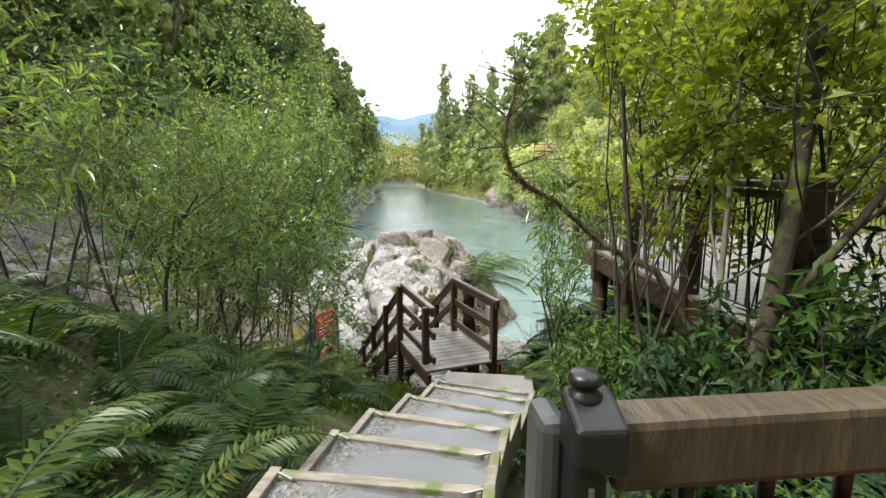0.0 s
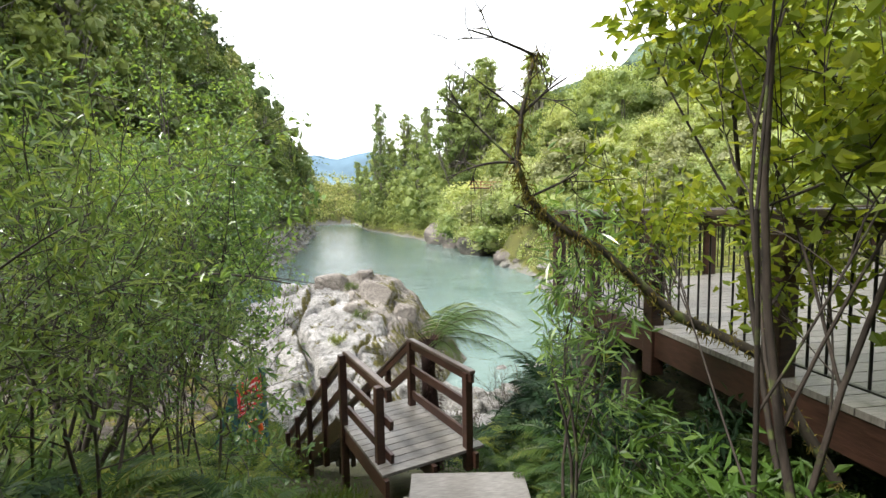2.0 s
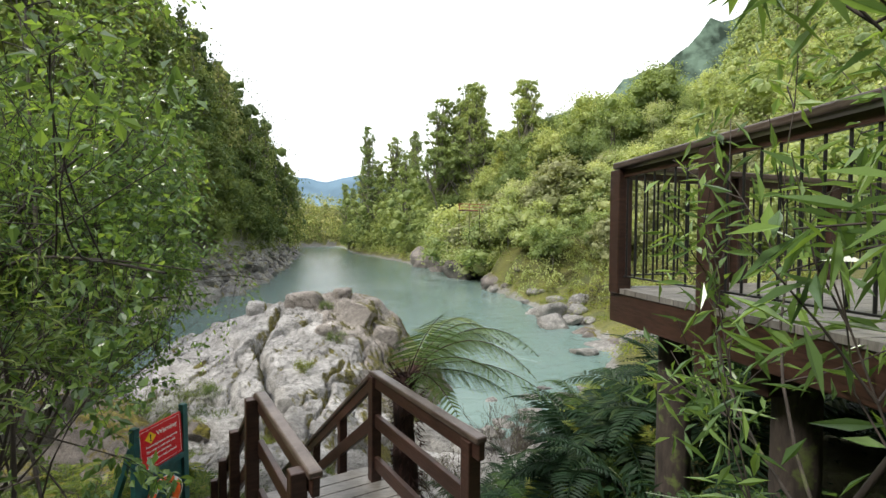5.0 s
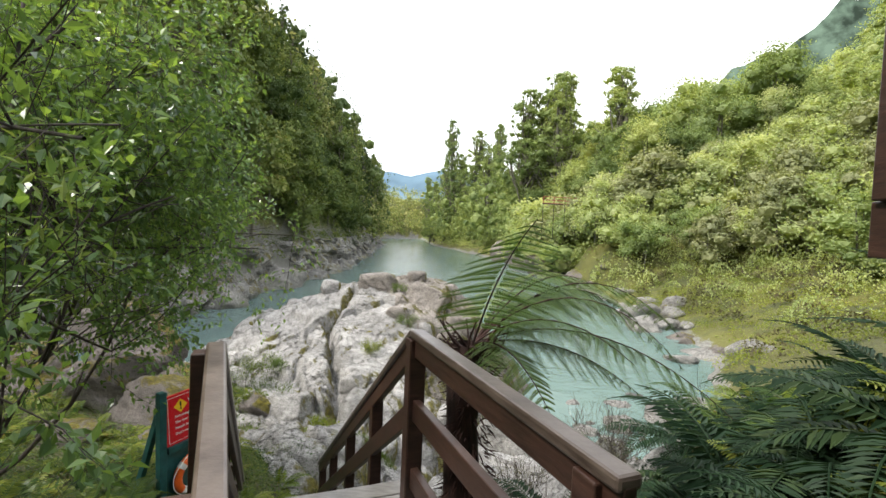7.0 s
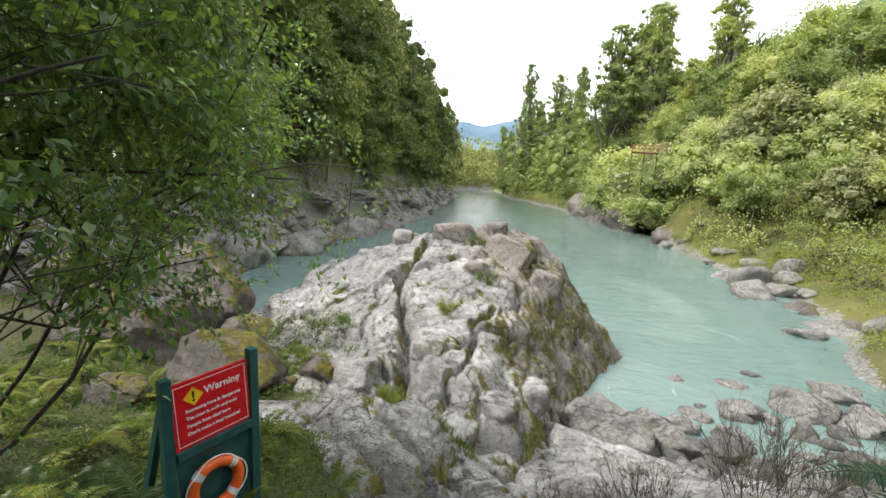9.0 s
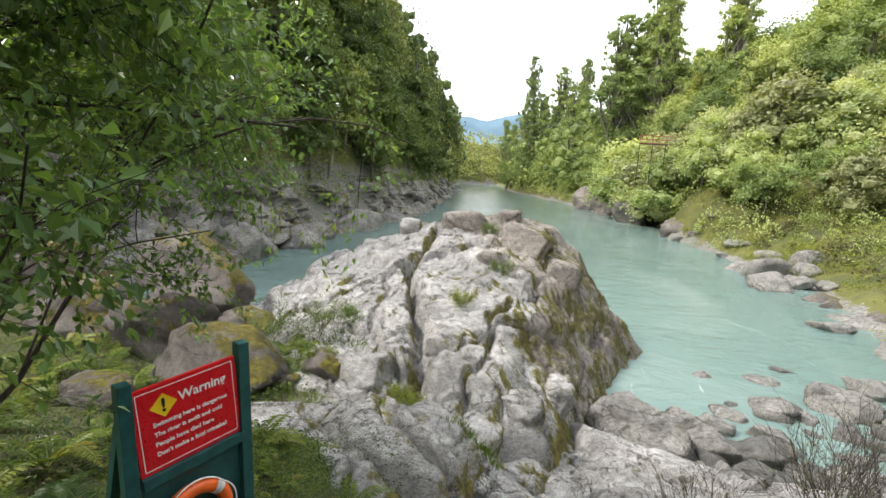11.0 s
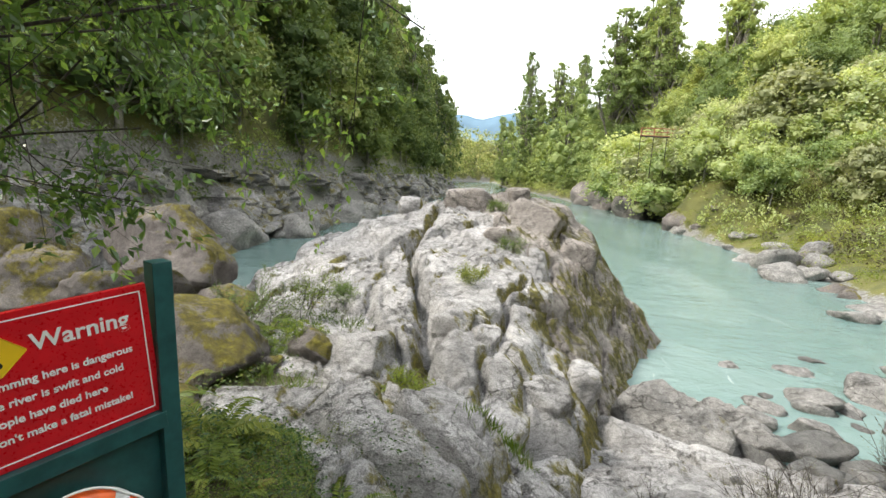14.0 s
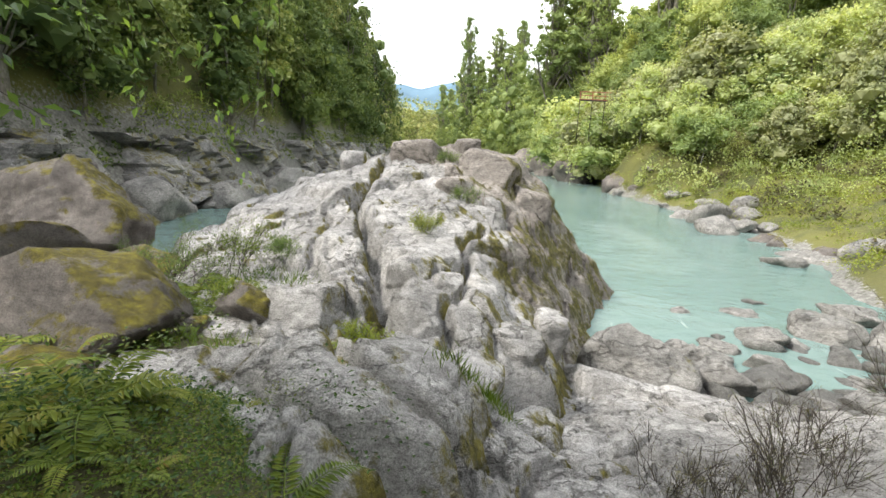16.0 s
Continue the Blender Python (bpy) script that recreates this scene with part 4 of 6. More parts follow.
for u0, u1, z0, z1 in ((0.03, 0.77, S_TOP - 0.036, S_TOP - 0.03), (0.03, 0.77, S_BOT + 0.03, S_BOT + 0.036), (0.03, 0.036, S_BOT + 0.03, S_TOP - 0.03), (0.764, 0.77, S_BOT + 0.03, S_TOP - 0.03)):
    part("border_line", slab(u0, u1, z0, z1, 0.012, 0.0145, 0), M_WHITE, sign)


def lettering(text, u, z, size, mat, name, bold=0.0, parent=None):
    cu = bpy.data.curves.new(name, "FONT")
    cu.body, cu.size, cu.extrude, cu.offset = text, size, 0.0012, bold
    tmp = bpy.data.objects.new("tmp", cu)
    scene.collection.objects.link(tmp)
    dg = bpy.context.evaluated_depsgraph_get()
    me = bpy.data.meshes.new_from_object(tmp.evaluated_get(dg))
    bpy.data.objects.remove(tmp)
    me.materials.clear()
    me.materials.append(mat)
    ob = new(name, me)
    m = Matrix((SD, Vector((0, 0, 1)), SN)).transposed().to_4x4()
    m.translation = on_sign(u, z, 0.0145)
    ob.matrix_basis = m
    ob.parent = parent or sign
    return ob


lettering("Warning", 0.325, S_TOP - 0.19, 0.108, M_WHITE, "heading", 0.002)
for k, line in enumerate(("Swimming here is dangerous", "The river is swift and cold", "People have died here", "Don't make a fatal mistake!")):
    lettering(line, 0.125, S_TOP - 0.33 - 0.082 * k, 0.050, M_WHITE, "text_line", 0.0012)
dia = bmesh.new()
box(dia, Matrix.Translation(on_sign(0.215, S_TOP - 0.175, 0.0145)) @ Matrix((SD, SN, Vector((0, 0, 1)))).transposed().to_4x4() @ pose(0, 0, 0, 0, 45, 0), 0.14, 0.003, 0.14, 0.006)
part("hazard_diamond", dia, M_YELLOW, sign, "yellow hazard diamond")
bang = lettering("!", 0.193, S_TOP - 0.225, 0.15, M_INK, "exclamation_mark", 0.004)
bang.matrix_basis = Matrix.Translation(SN * 0.004) @ bang.matrix_basis

# ---- lifebuoy ----
ring_m = Matrix((SD, Vector((0, 0, 1)), SN)).transposed().to_4x4()
ring_m.translation = on_sign(0.36, -3.20, 0.07)
buoy = thing("lifebuoy", ring_m, "orange lifebuoy ring with pale bands and rope on the sign frame", "lifebuoy")


def torus_arc(R, r, a0, a1, n=40, s=14):
    ang = np.linspace(a0, a1, n)
    return tube(np.stack([R * np.cos(ang), R * np.sin(ang), 0 * ang], -1), np.full(n, r), s)


v, q = torus_arc(0.245, 0.06, 0, 2 * math.pi + 0.001, 64)
part_np("ring", v, q, M_ORANGE, buoy, "", True)
for k in range(4):
    a = math.pi / 4 + k * math.pi / 2
    v, q = torus_arc(0.245, 0.0625, a - 0.14, a + 0.14, 8)
    part_np("band", v, q, M_LIFEBAND, buoy, "pale grey reflective band", True)
    ang = np.linspace(a, a + math.pi / 2, 14)
    rr = 0.298 + 0.03 * np.sin((ang - a) * 2)
    v, q = tube(np.stack([rr * np.cos(ang), rr * np.sin(ang), 0.03 + 0 * ang], -1), np.full(14, 0.007), 6)
    part_np("rope", v, q, M_WHITE, buoy, "thin white rope", True)
# the boards hang a little out of level between the posts
_c = on_sign(0.4, -2.33, 0)
for o in sign.children:
    a = 1.2 if o.name.startswith(("post", "brace")) else SIGN_LEAN
    o.matrix_basis = Matrix.Translation(_c) @ Matrix.Rotation(radians(a), 4, SN) @ Matrix.Translation(-_c) @ o.matrix_basis
buoy.matrix_basis = Matrix.Translation(_c) @ Matrix.Rotation(radians(2), 4, SN) @ Matrix.Translation(-_c) @ buoy.matrix_basis


# ---- trees ----
def ico(sub):
    bm = bmesh.new()
    bmesh.ops.create_icosphere(bm, subdivisions=sub, radius=1)
    v = np.array([x.co[:] for x in bm.verts])
    f = np.array([[x.index for x in p.verts] for p in bm.faces])
    bm.free()
    return v, f


ICO1, ICO2, ICO3, ICO4 = ico(1), ico(2), ico(3), ico(4)


def sphere_pts(n, rng):
    return unit(rng.normal(size=(n, 3)))


def curved(a, b, rng, n=6, sag=0.12):
    a, b = np.asarray(a, float), np.asarray(b, float)
    t = np.linspace(0, 1, n)[:, None]
    off = rng.normal(size=3) * np.linalg.norm(b - a) * sag
    return a + (b - a) * t + off * (t * (1 - t)) * 2


def forest_tree(seed, height, radius, leaf, mat, kind="round", n_leaf=1500, label="", bark=None):
    """A tree with tapered trunk, limbs and an uneven crown of leafy clumps."""
    rng = np.random.default_rng(seed)
    top = thing("conifer" if kind == "conifer" else "tree", pose(0, 0, 0), label, "tree")
    tr, cr, lm = Heap(), Heap(), Heap()
    v, f = tube(curved((0, 0, -1.5), (rng.normal() * 0.4, rng.normal() * 0.4, height * 0.86), rng, 7, 0.03), np.linspace(0.032, 0.006, 7) * height * 0.6, 7)
    tr.add(v, f)
    blobs = []
    if kind == "round":
        for _ in range(30):
            a, h = rng.uniform(0, 6.283), rng.uniform(0.22, 0.95)
            env = math.sin(math.pi * min(1, (h - 0.12) / 0.88) ** 0.75) * 0.85 + 0.15
            r = radius * env * rng.uniform(0.35, 0.95)
            blobs.append((r * math.cos(a), r * math.sin(a), h * height, radius * rng.uniform(0.26, 0.46)))
    elif kind == "conifer":
        for k in range(300):
            h = rng.uniform(0.10, 1.0)
            a = rng.uniform(0, 6.283)
            r = radius * min(1.0, (1.06 - h) * 2.4) ** 0.7 * (0.85 + 0.2 * math.sin(h * 17 + seed)) * rng.uniform(0.15, 1.05)
            blobs.append((r * math.cos(a), r * math.sin(a), h * height, radius * rng.uniform(0.09, 0.22) * (1.3 - 0.6 * h)))
    else:   # flat-topped, layered
        for k in range(20):
            h = rng.uniform(0.45, 1.0)
            a = rng.uniform(0, 6.283)
            r = radius * rng.uniform(0.1, 1.0) * (1 - 0.35 * abs(h - 0.75))
            blobs.append((r * math.cos(a), r * math.sin(a), h * height, radius * rng.uniform(0.22, 0.36)))
    blobs = np.array(blobs)
    for b in blobs[::4]:
        s = np.array([0, 0, max(0.1 * height, b[2] - 0.22 * height)])
        v, f = tube(curved(s, b[:3], rng, 5, 0.1), np.linspace(0.010, 0.003, 5) * height * 0.6, 5)
        lm.add(v, f)
    tallish = kind == "conifer"
    zs = 1.15 if tallish else 0.85
    for b in blobs:
        v = ICO1[0] * (0.42 + 0.3 * rng.uniform(size=(len(ICO1[0]), 1))) * b[3] * np.array([1, 1, zs]) + b[:3]
        cr.add(v, ICO1[1])
    w = blobs[:, 3] ** 2
    pick = rng.choice(len(blobs), n_leaf, p=w / w.sum())
    d = sphere_pts(n_leaf, rng)
    d[:, 2] = np.abs(d[:, 2]) * rng.choice([1, 1, 1, -0.8], n_leaf)
    pos = blobs[pick, :3] + d * blobs[pick, 3:4] * rng.uniform(0.5, 1.3, (n_leaf, 1)) * np.array([1, 1, zs]) + rng.normal(size=(n_leaf, 3)) * blobs[pick, 3:4] * 0.12
    way = unit(d * 0.35 + rng.normal(size=(n_leaf, 3)) * 0.8)
    lift = np.array([0, 0, 0.0 if tallish else 0.3])
    v, f = leaf_cloud(pos, way, leaf * rng.uniform(0.6, 1.3, n_leaf), leaf * (0.5 if tallish else 0.7), rng, 0.2, 0.9 if tallish else 0.3, unit(d + rng.normal(size=(n_leaf, 3)) * 0.7 + lift))
    cr.add(v, f)
    tr.part("trunk", bark or M_PALEBARK, top, "", True)
    tagged(lm.part("branchwork", bark or M_PALEBARK, top, "", True), kind="stuff")
    cr.part("crown", mat, top)
    return top


def scatter(protos, places, rng, lo=0.8, hi=1.25, tilt=3):
    for x, y, z in places:
        p = protos[rng.integers(len(protos))]
        s = rng.uniform(lo, hi)
        o = copy_thing(p, pose(x, y, z, rng.normal() * tilt, rng.normal() * tilt, rng.uniform(0, 360)))
        o.scale = (s * rng.uniform(0.9, 1.1), s * rng.uniform(0.9, 1.1), s)


def retire(protos):
    """Take the patterns out of the scene once their copies stand."""
    for p in protos:
        for o in (*p.children_recursive, p):
            bpy.data.objects.remove(o)


def spread(n, test, xr, yr, gap, rng, tries=20):
    """Places at least gap apart where test holds."""
    got = []
    cells = {}
    for _ in range(n * tries):
        if len(got) >= n:
            break
        x, y = rng.uniform(*xr), rng.uniform(*yr)
        if not test(x, y):
            continue
        g = gap(x, y) if callable(gap) else gap
        c = (int(x // 6), int(y // 6))
        if any((x - a) ** 2 + (y - b) ** 2 < g * g for i in (-1, 0, 1) for j in (-1, 0, 1) for a, b in cells.get((c[0] + i, c[1] + j), ())):
            continue
        cells.setdefault(c, []).append((x, y))
        got.append((x, y, float(ground_z(x, y)) - 0.2))
    return got


rng = np.random.default_rng(11)
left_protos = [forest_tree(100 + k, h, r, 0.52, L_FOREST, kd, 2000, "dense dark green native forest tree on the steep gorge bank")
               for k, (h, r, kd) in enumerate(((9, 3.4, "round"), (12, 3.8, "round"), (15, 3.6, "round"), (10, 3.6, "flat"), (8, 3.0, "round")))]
inL = lambda x, y: 2.2 < float(shore_left(y)) - x < 60
dLf = lambda x, y: 2.6 + 0.035 * max(0.0, float(shore_left(y)) - x) + 0.006 * y
scatter(left_protos, spread(140, lambda x, y: inL(x, y) and 2.2 < float(shore_left(y)) - x < 26, (-60, -18), (22, 150), dLf, rng), rng, 0.85, 1.3)
tall = [forest_tree(120 + k, h, r, 0.58, L_FOREST, kd, 2600, "tall dark forest tree towering over the gorge bank") for k, (h, r, kd) in enumerate(((22, 4.4, "conifer"), (25, 4.8, "conifer")))]
scatter(tall, spread(48, lambda x, y: 4 < float(shore_left(y)) - x < 34, (-70, -18), (36, 230), 6, rng), rng, 0.6, 1.15)
# out-of-view trees, added around the start to shade the path
scatter(left_protos, [(x, y, float(ground_z(x, y)) - 0.3) for x, y in ((-10, -9), (-6, -11), (-15, -11), (-1, -10), (3, -8), (8, -5), (12, -2), (9, -11), (-4, -14), (14, 3))], rng, 0.85, 1.15)
for x, y, crown in ((-25.3, 118, 31), (-25.8, 138, 31), (-26.2, 158, 29), (-27.0, 184, 32), (-30, 219, 29), (-36, 255, 30), (-33, 236, 26), (-42, 290, 27)):
    zg = float(ground_z(x, y)) - 0.3
    k = (crown - zg) / 25
    o = copy_thing(tall[rng.integers(2)], pose(x, y, zg, 0, 0, rng.uniform(0, 360)))
    o.scale = (k * 0.7, k * 0.7, k)
retire(left_protos + tall)

inR = lambda x, y: x - float(shore_right(y))


def crowned(protos, x, y, crown, rng, wide=1.0):
    """A copy whose top reaches the height crown."""
    zg = float(ground_z(x, y)) - 0.3
    p = protos[rng.integers(len(protos))]
    o = copy_thing(p, pose(x, y, zg, rng.normal() * 2, rng.normal() * 2, rng.uniform(0, 360)))
    k = (crown - zg) / p["tall"]
    o.scale = (k * wide * rng.uniform(0.9, 1.15), k * wide * rng.uniform(0.9, 1.15), k)
    return o


def pattern(seed, height, radius, leaf, mat, kind, n_leaf, label):
    t = forest_tree(seed, height, radius, leaf, mat, kind, n_leaf, label)
    t["tall"] = height * (1.0 if kind == "round" else 1.02)
    return t


SUNLB = "sunlit yellow-green bank tree on the far river terrace"
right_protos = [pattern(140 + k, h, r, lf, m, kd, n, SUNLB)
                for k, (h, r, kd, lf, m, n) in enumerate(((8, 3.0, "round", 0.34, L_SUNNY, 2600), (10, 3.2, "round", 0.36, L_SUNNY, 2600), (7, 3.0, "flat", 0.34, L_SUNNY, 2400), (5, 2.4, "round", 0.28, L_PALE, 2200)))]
big_protos = [pattern(150 + k, h, r, 0.36, m, "round", 7000, "tall rounded green forest tree behind the far terrace")
              for k, (h, r, m) in enumerate(((20, 5.4, L_CONIFER), (22, 5.0, L_SUNNY), (18, 5.6, L_FOREST), (20, 4.6, L_SUNNY)))]
for x, y, z in spread(150, lambda x, y: (16 if y < 64 else 2) < inR(x, y) < 60 , (-14, 95), (34, 165), lambda x, y: 2.8 + 0.02 * y, rng):
    d = inR(x, y)
    if y > 84 and d > 7:
        crowned(big_protos, x, y, float(np.interp(d, [6, 12, 22, 45], [12, 21, 29, 38])) * rng.uniform(0.72, 1.05), rng, 1.05)
    else:
        crowned(right_protos, x, y, z + rng.uniform(5, 11), rng, 1.1)
for x, y, h in ((19.5, 104, 12), (21.0, 95, 11), (23.4, 90, 11), (29.8, 88, 10), (20.5, 110, 14), (18.6, 118, 14), (29.6, 80, 9), (32.5, 77, 9), (24.5, 97, 13), (28.5, 90, 12), (22.0, 101, 13), (35.5, 74, 8)):
    crowned(right_protos, x, y, float(ground_z(x, y)) + h, rng, 1.15)
conif = [pattern(160 + k, h, r, 0.27, m, "conifer", 15000, "tall ragged native conifer standing above the far forest") for k, (h, r, m) in enumerate(((24, 3.2, L_CONIFER), (24, 2.9, L_CONIFER), (25, 3.3, L_CONIFER)))]
for x, y, crown, wide in ((-7.7, 280, 31, 1.0), (-4.5, 270, 28, 1.1), (4.2, 226, 52, 0.8), (12.9, 215, 45, 1.2), (18.7, 210, 48, 0.8), (22.9, 205, 46, 0.85), (21.2, 137, 41, 1.4), (27.5, 142, 40, 1.15), (28.8, 131, 45, 1.4), (32.6, 128, 42, 1.2), (38.6, 111, 39, 1.45), (32, 88, 21, 1.9), (8.5, 222, 36, 1.2), (24.5, 150, 32, 1.3), (35.5, 118, 28, 1.5), (1.0, 240, 34, 1.2), (16, 180, 32, 1.3)):
    crowned(conif, x, y, crown, rng, wide)
pale = [forest_tree(180 + k, 8, 3.2, 0.34, L_PALE, "round", 2400, "pale grey-green leafy tree at the sunny forest edge", M_PALEBARK) for k in range(2)]
for x, y, s in ((38, 58, 1.25), (44, 66, 1.4), (33, 64, 0.9), (50, 60, 1.1), (28, 78, 1.0), (24, 92, 0.9), (42, 80, 1.1), (41, 62, 1.2)):
    o = copy_thing(pale[rng.integers(2)], pose(x, y, float(ground_z(x, y)) - 0.3, 0, 0, rng.uniform(0, 360)))
    o.scale = (s, s, s)
retire(right_protos + big_protos + conif + pale)


def woods(name, places, leaf, mat, label, seed, n_leaf=150, tall=9.0, girth=1.0, k=4):
    """Far woods too many to count: leafy clumps over the slope in one mesh."""
    rng = np.random.default_rng(seed)
    hp = Heap()
    P = np.array(places)
    for x, y, z in places:
        s = rng.uniform(0.8, 1.4)
        cs = np.stack([rng.normal(size=k) * 1.6 * girth, rng.normal(size=k) * 1.6 * girth, rng.uniform(0.2, 1.0, k) * tall], -1) * s + np.array([x, y, z])
        rs = rng.uniform(1.7, 2.7, k) * s * girth
        for c, r in zip(cs, rs):
            hp.add(ICO1[0] * r * 0.4 + c, ICO1[1])
        pk = rng.integers(0, k, n_leaf)
        d = sphere_pts(n_leaf, rng)
        v, f = leaf_cloud(cs[pk] + d * rs[pk][:, None] * rng.uniform(0.4, 1.6, (n_leaf, 1)), unit(d + rng.normal(size=(n_leaf, 3)) * 0.6), leaf * rng.uniform(0.6, 1.3, n_leaf), leaf * 0.65, rng, 0.2, 0.2, unit(d + rng.normal(size=(n_leaf, 3)) * 0.5))
        hp.add(v, f)
    ob = hp.part(name, mat)
    return tagged(ob, label, "forest", kind="stuff")


far_l = spread(950, lambda x, y: 14 < float(shore_left(y)) - x < 100 or (y > 150 and 1.5 < float(shore_left(y)) - x < 110), (-170, -18), (20, 420), lambda x, y: 3.4 + 0.008 * y, rng, 25)
far_l += spread(420, lambda x, y: 0.5 < float(shore_left(y)) - x < 70, (-100, 30), (170, 430), 4.2, rng, 25)
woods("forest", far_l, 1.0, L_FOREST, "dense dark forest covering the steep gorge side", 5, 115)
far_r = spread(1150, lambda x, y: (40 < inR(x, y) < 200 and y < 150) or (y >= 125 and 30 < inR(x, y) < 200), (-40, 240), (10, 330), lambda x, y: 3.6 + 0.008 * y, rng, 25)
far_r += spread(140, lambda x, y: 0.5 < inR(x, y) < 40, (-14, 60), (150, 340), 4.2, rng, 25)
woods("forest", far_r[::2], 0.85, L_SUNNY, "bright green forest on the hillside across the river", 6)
woods("forest", far_r[1::4], 0.8, L_CONIFER, "darker green trees scattered over the sunny hillside", 16)
woods("forest", far_r[3::4], 0.85, L_FOREST, "deep green trees scattered over the sunny hillside", 17)
bend_r = spread(130, lambda x, y: 2 < inR(x, y) < 46, (-14, 62), (150, 320), 4.4, rng, 25)
woods("forest", bend_r, 0.9, L_CONIFER, "tall mixed forest at the river bend", 18, 300, 21.0, 1.5, 9)
bend_l = spread(120, lambda x, y: 1.5 < float(shore_left(y)) - x < 40, (-80, -20), (150, 350), 4.6, rng, 25)
woods("forest", bend_l, 0.9, L_FOREST, "tall shaded forest at the river bend", 19, 300, 17.0, 1.5, 9)


# ---- boulders ----
def boulder(name, x, y, z, sx, sy, sz, seed, mat, label, group="", sub=None):
    rng = np.random.default_rng(seed)
    v, f = sub or ICO4
    d = v.copy()
    r = np.ones(len(d))
    for _ in range(11):          # knock flat faces off
        n = unit(rng.normal(size=3) + np.array([0, 0, 0.35]))
        c = rng.uniform(0.48, 0.8)
        k = d @ n
        r = np.where(k * r > c, c / np.maximum(k, 1e-3), r)
    p = d * r[:, None]
    p = p * (1.2 + 0.24 * fbm(p[:, 0] * 1.7 + seed, p[:, 1] * 1.7 + p[:, 2] * 1.5, seed, 6, 0.68)[:, None])
    ob = part_np(name, p * np.array([sx, sy, sz]), f, mat, None, "", True)
    ob.matrix_basis = pose(x, y, z, rng.normal() * 6, rng.normal() * 6, rng.uniform(0, 360) if sx == sy else rng.normal() * 25)
    return tagged(ob, label, "boulder", group)


def rock_block(name, x, y, z, sx, sy, sz, yaw, seed, label, mat=M_ROCK, tilt=(0, 0)):
    """A jointed block of the outcrop: squarish, with worn edges and broken faces."""
    rng = np.random.default_rng(seed)
    v, f = ICO4
    d = v / (np.abs(v) ** 5).sum(1, keepdims=True) ** 0.2
    for _ in range(7):
        n = unit(rng.normal(size=3) * np.array([1, 1, 0.8]) + np.array([0, 0, 0.2]))
        c = rng.uniform(0.85, 1.15)
        k = d @ n
        d = d - np.maximum(k - c, 0)[:, None] * n
    d = d * (1 + 0.13 * fbm(v[:, 0] * 1.6 + seed, v[:, 1] * 1.6 + v[:, 2] * 1.4, seed, 6, 0.6)[:, None])
    part_np(name, (d * np.array([sx, sy, sz])) @ np.array(pose(0, 0, 0, tilt[0], tilt[1], yaw).to_3x3()).T + np.array([x, y, z]), f, mat, outcrop, label, True)


for k, (x, y, z, sx, sy, sz, yaw, tx, ty) in enumerate((
        (-3.75, 18.75, -5.0, 0.66, 0.75, 0.62, 8, -8, -6), (-1.75, 16.75, -4.95, 0.62, 0.55, 0.5, -12, -6, 4), (-1.1, 17.5, -5.3, 0.42, 0.5, 0.42, -20, 0, 10),
        (-5.9, 19.6, -5.2, 0.36, 0.4, 0.34, 25, 0, -15), (-4.8, 18.1, -5.1, 0.5, 0.4, 0.3, 5, 0, 0), (0.75, 21.2, -6.0, 0.42, 0.5, 0.5, 10, 0, 8),
        (-1.1, 16.2, -5.35, 0.4, 0.36, 0.3, 0, -5, 0), (-5.35, 30.0, -2.95, 0.5, 0.5, 0.52, 15, 0, 0), (-2.85, 30.0, -2.7, 1.0, 0.9, 0.75, -10, -5, -6),
        (-0.9, 30.2, -2.2, 0.5, 0.5, 0.42, 20, 0, 0), (-0.2, 28.3, -3.0, 1.0, 0.9, 0.7, -25, -6, 14), (-1.5, 26.6, -3.6, 0.75, 0.7, 0.5, 15, -8, 5),
        (1.1, 28.2, -4.3, 0.9, 1.0, 0.9, -20, 0, 18), (-2.15, 20.3, -4.5, 0.42, 0.6, 0.36, -8, -10, 6), (-1.5, 20.0, -4.7, 0.34, 0.4, 0.32, 5, -8, 6),
        (2.4, 20.5, -7.05, 1.35, 0.6, 0.42, -22, -6, 8), (3.6, 19.9, -7.0, 0.9, 0.5, 0.4, -18, -6, 8), (-0.3, 19.1, -5.45, 0.52, 0.55, 0.42, -30, -6, 8))):
    rock_block("rock_block", x, y, z, sx, sy, sz, yaw, 900 + k, "", M_CREST if k in (8, 9, 10, 11, 12) else M_ROCK, (tx, ty))

LB = "mossy brown boulder among ferns at the river edge"
for k, (x, y, z, sx, sy, sz) in enumerate((
        (-6.5, 17.6, -4.65, 1.55, 1.1, 0.85), (-10.6, 23.0, -4.2, 1.9, 1.5, 1.35), (-12.6, 24.2, -3.9, 1.6, 1.4, 1.3), (-9.3, 19.4, -4.5, 1.2, 1.0, 0.85),
        (-5.6, 16.1, -4.75, 0.75, 0.5, 0.28), (-4.45, 18.7, -4.75, 0.6, 0.5, 0.42), (-11.8, 20.0, -4.4, 1.4, 1.2, 1.0), (-8.2, 22.0, -5.2, 1.0, 0.9, 0.7),
        (-13.8, 21.0, -4.2, 1.5, 1.2, 1.1), (-5.2, 18.1, -5.0, 0.45, 0.4, 0.35), (-7.9, 16.2, -4.7, 0.9, 0.7, 0.5))):
    boulder("boulder", x, y, z, sx, sy, sz, 300 + k, M_BOULDER, LB, "mossy boulders")
RB = "smooth grey boulder in the river shallows"
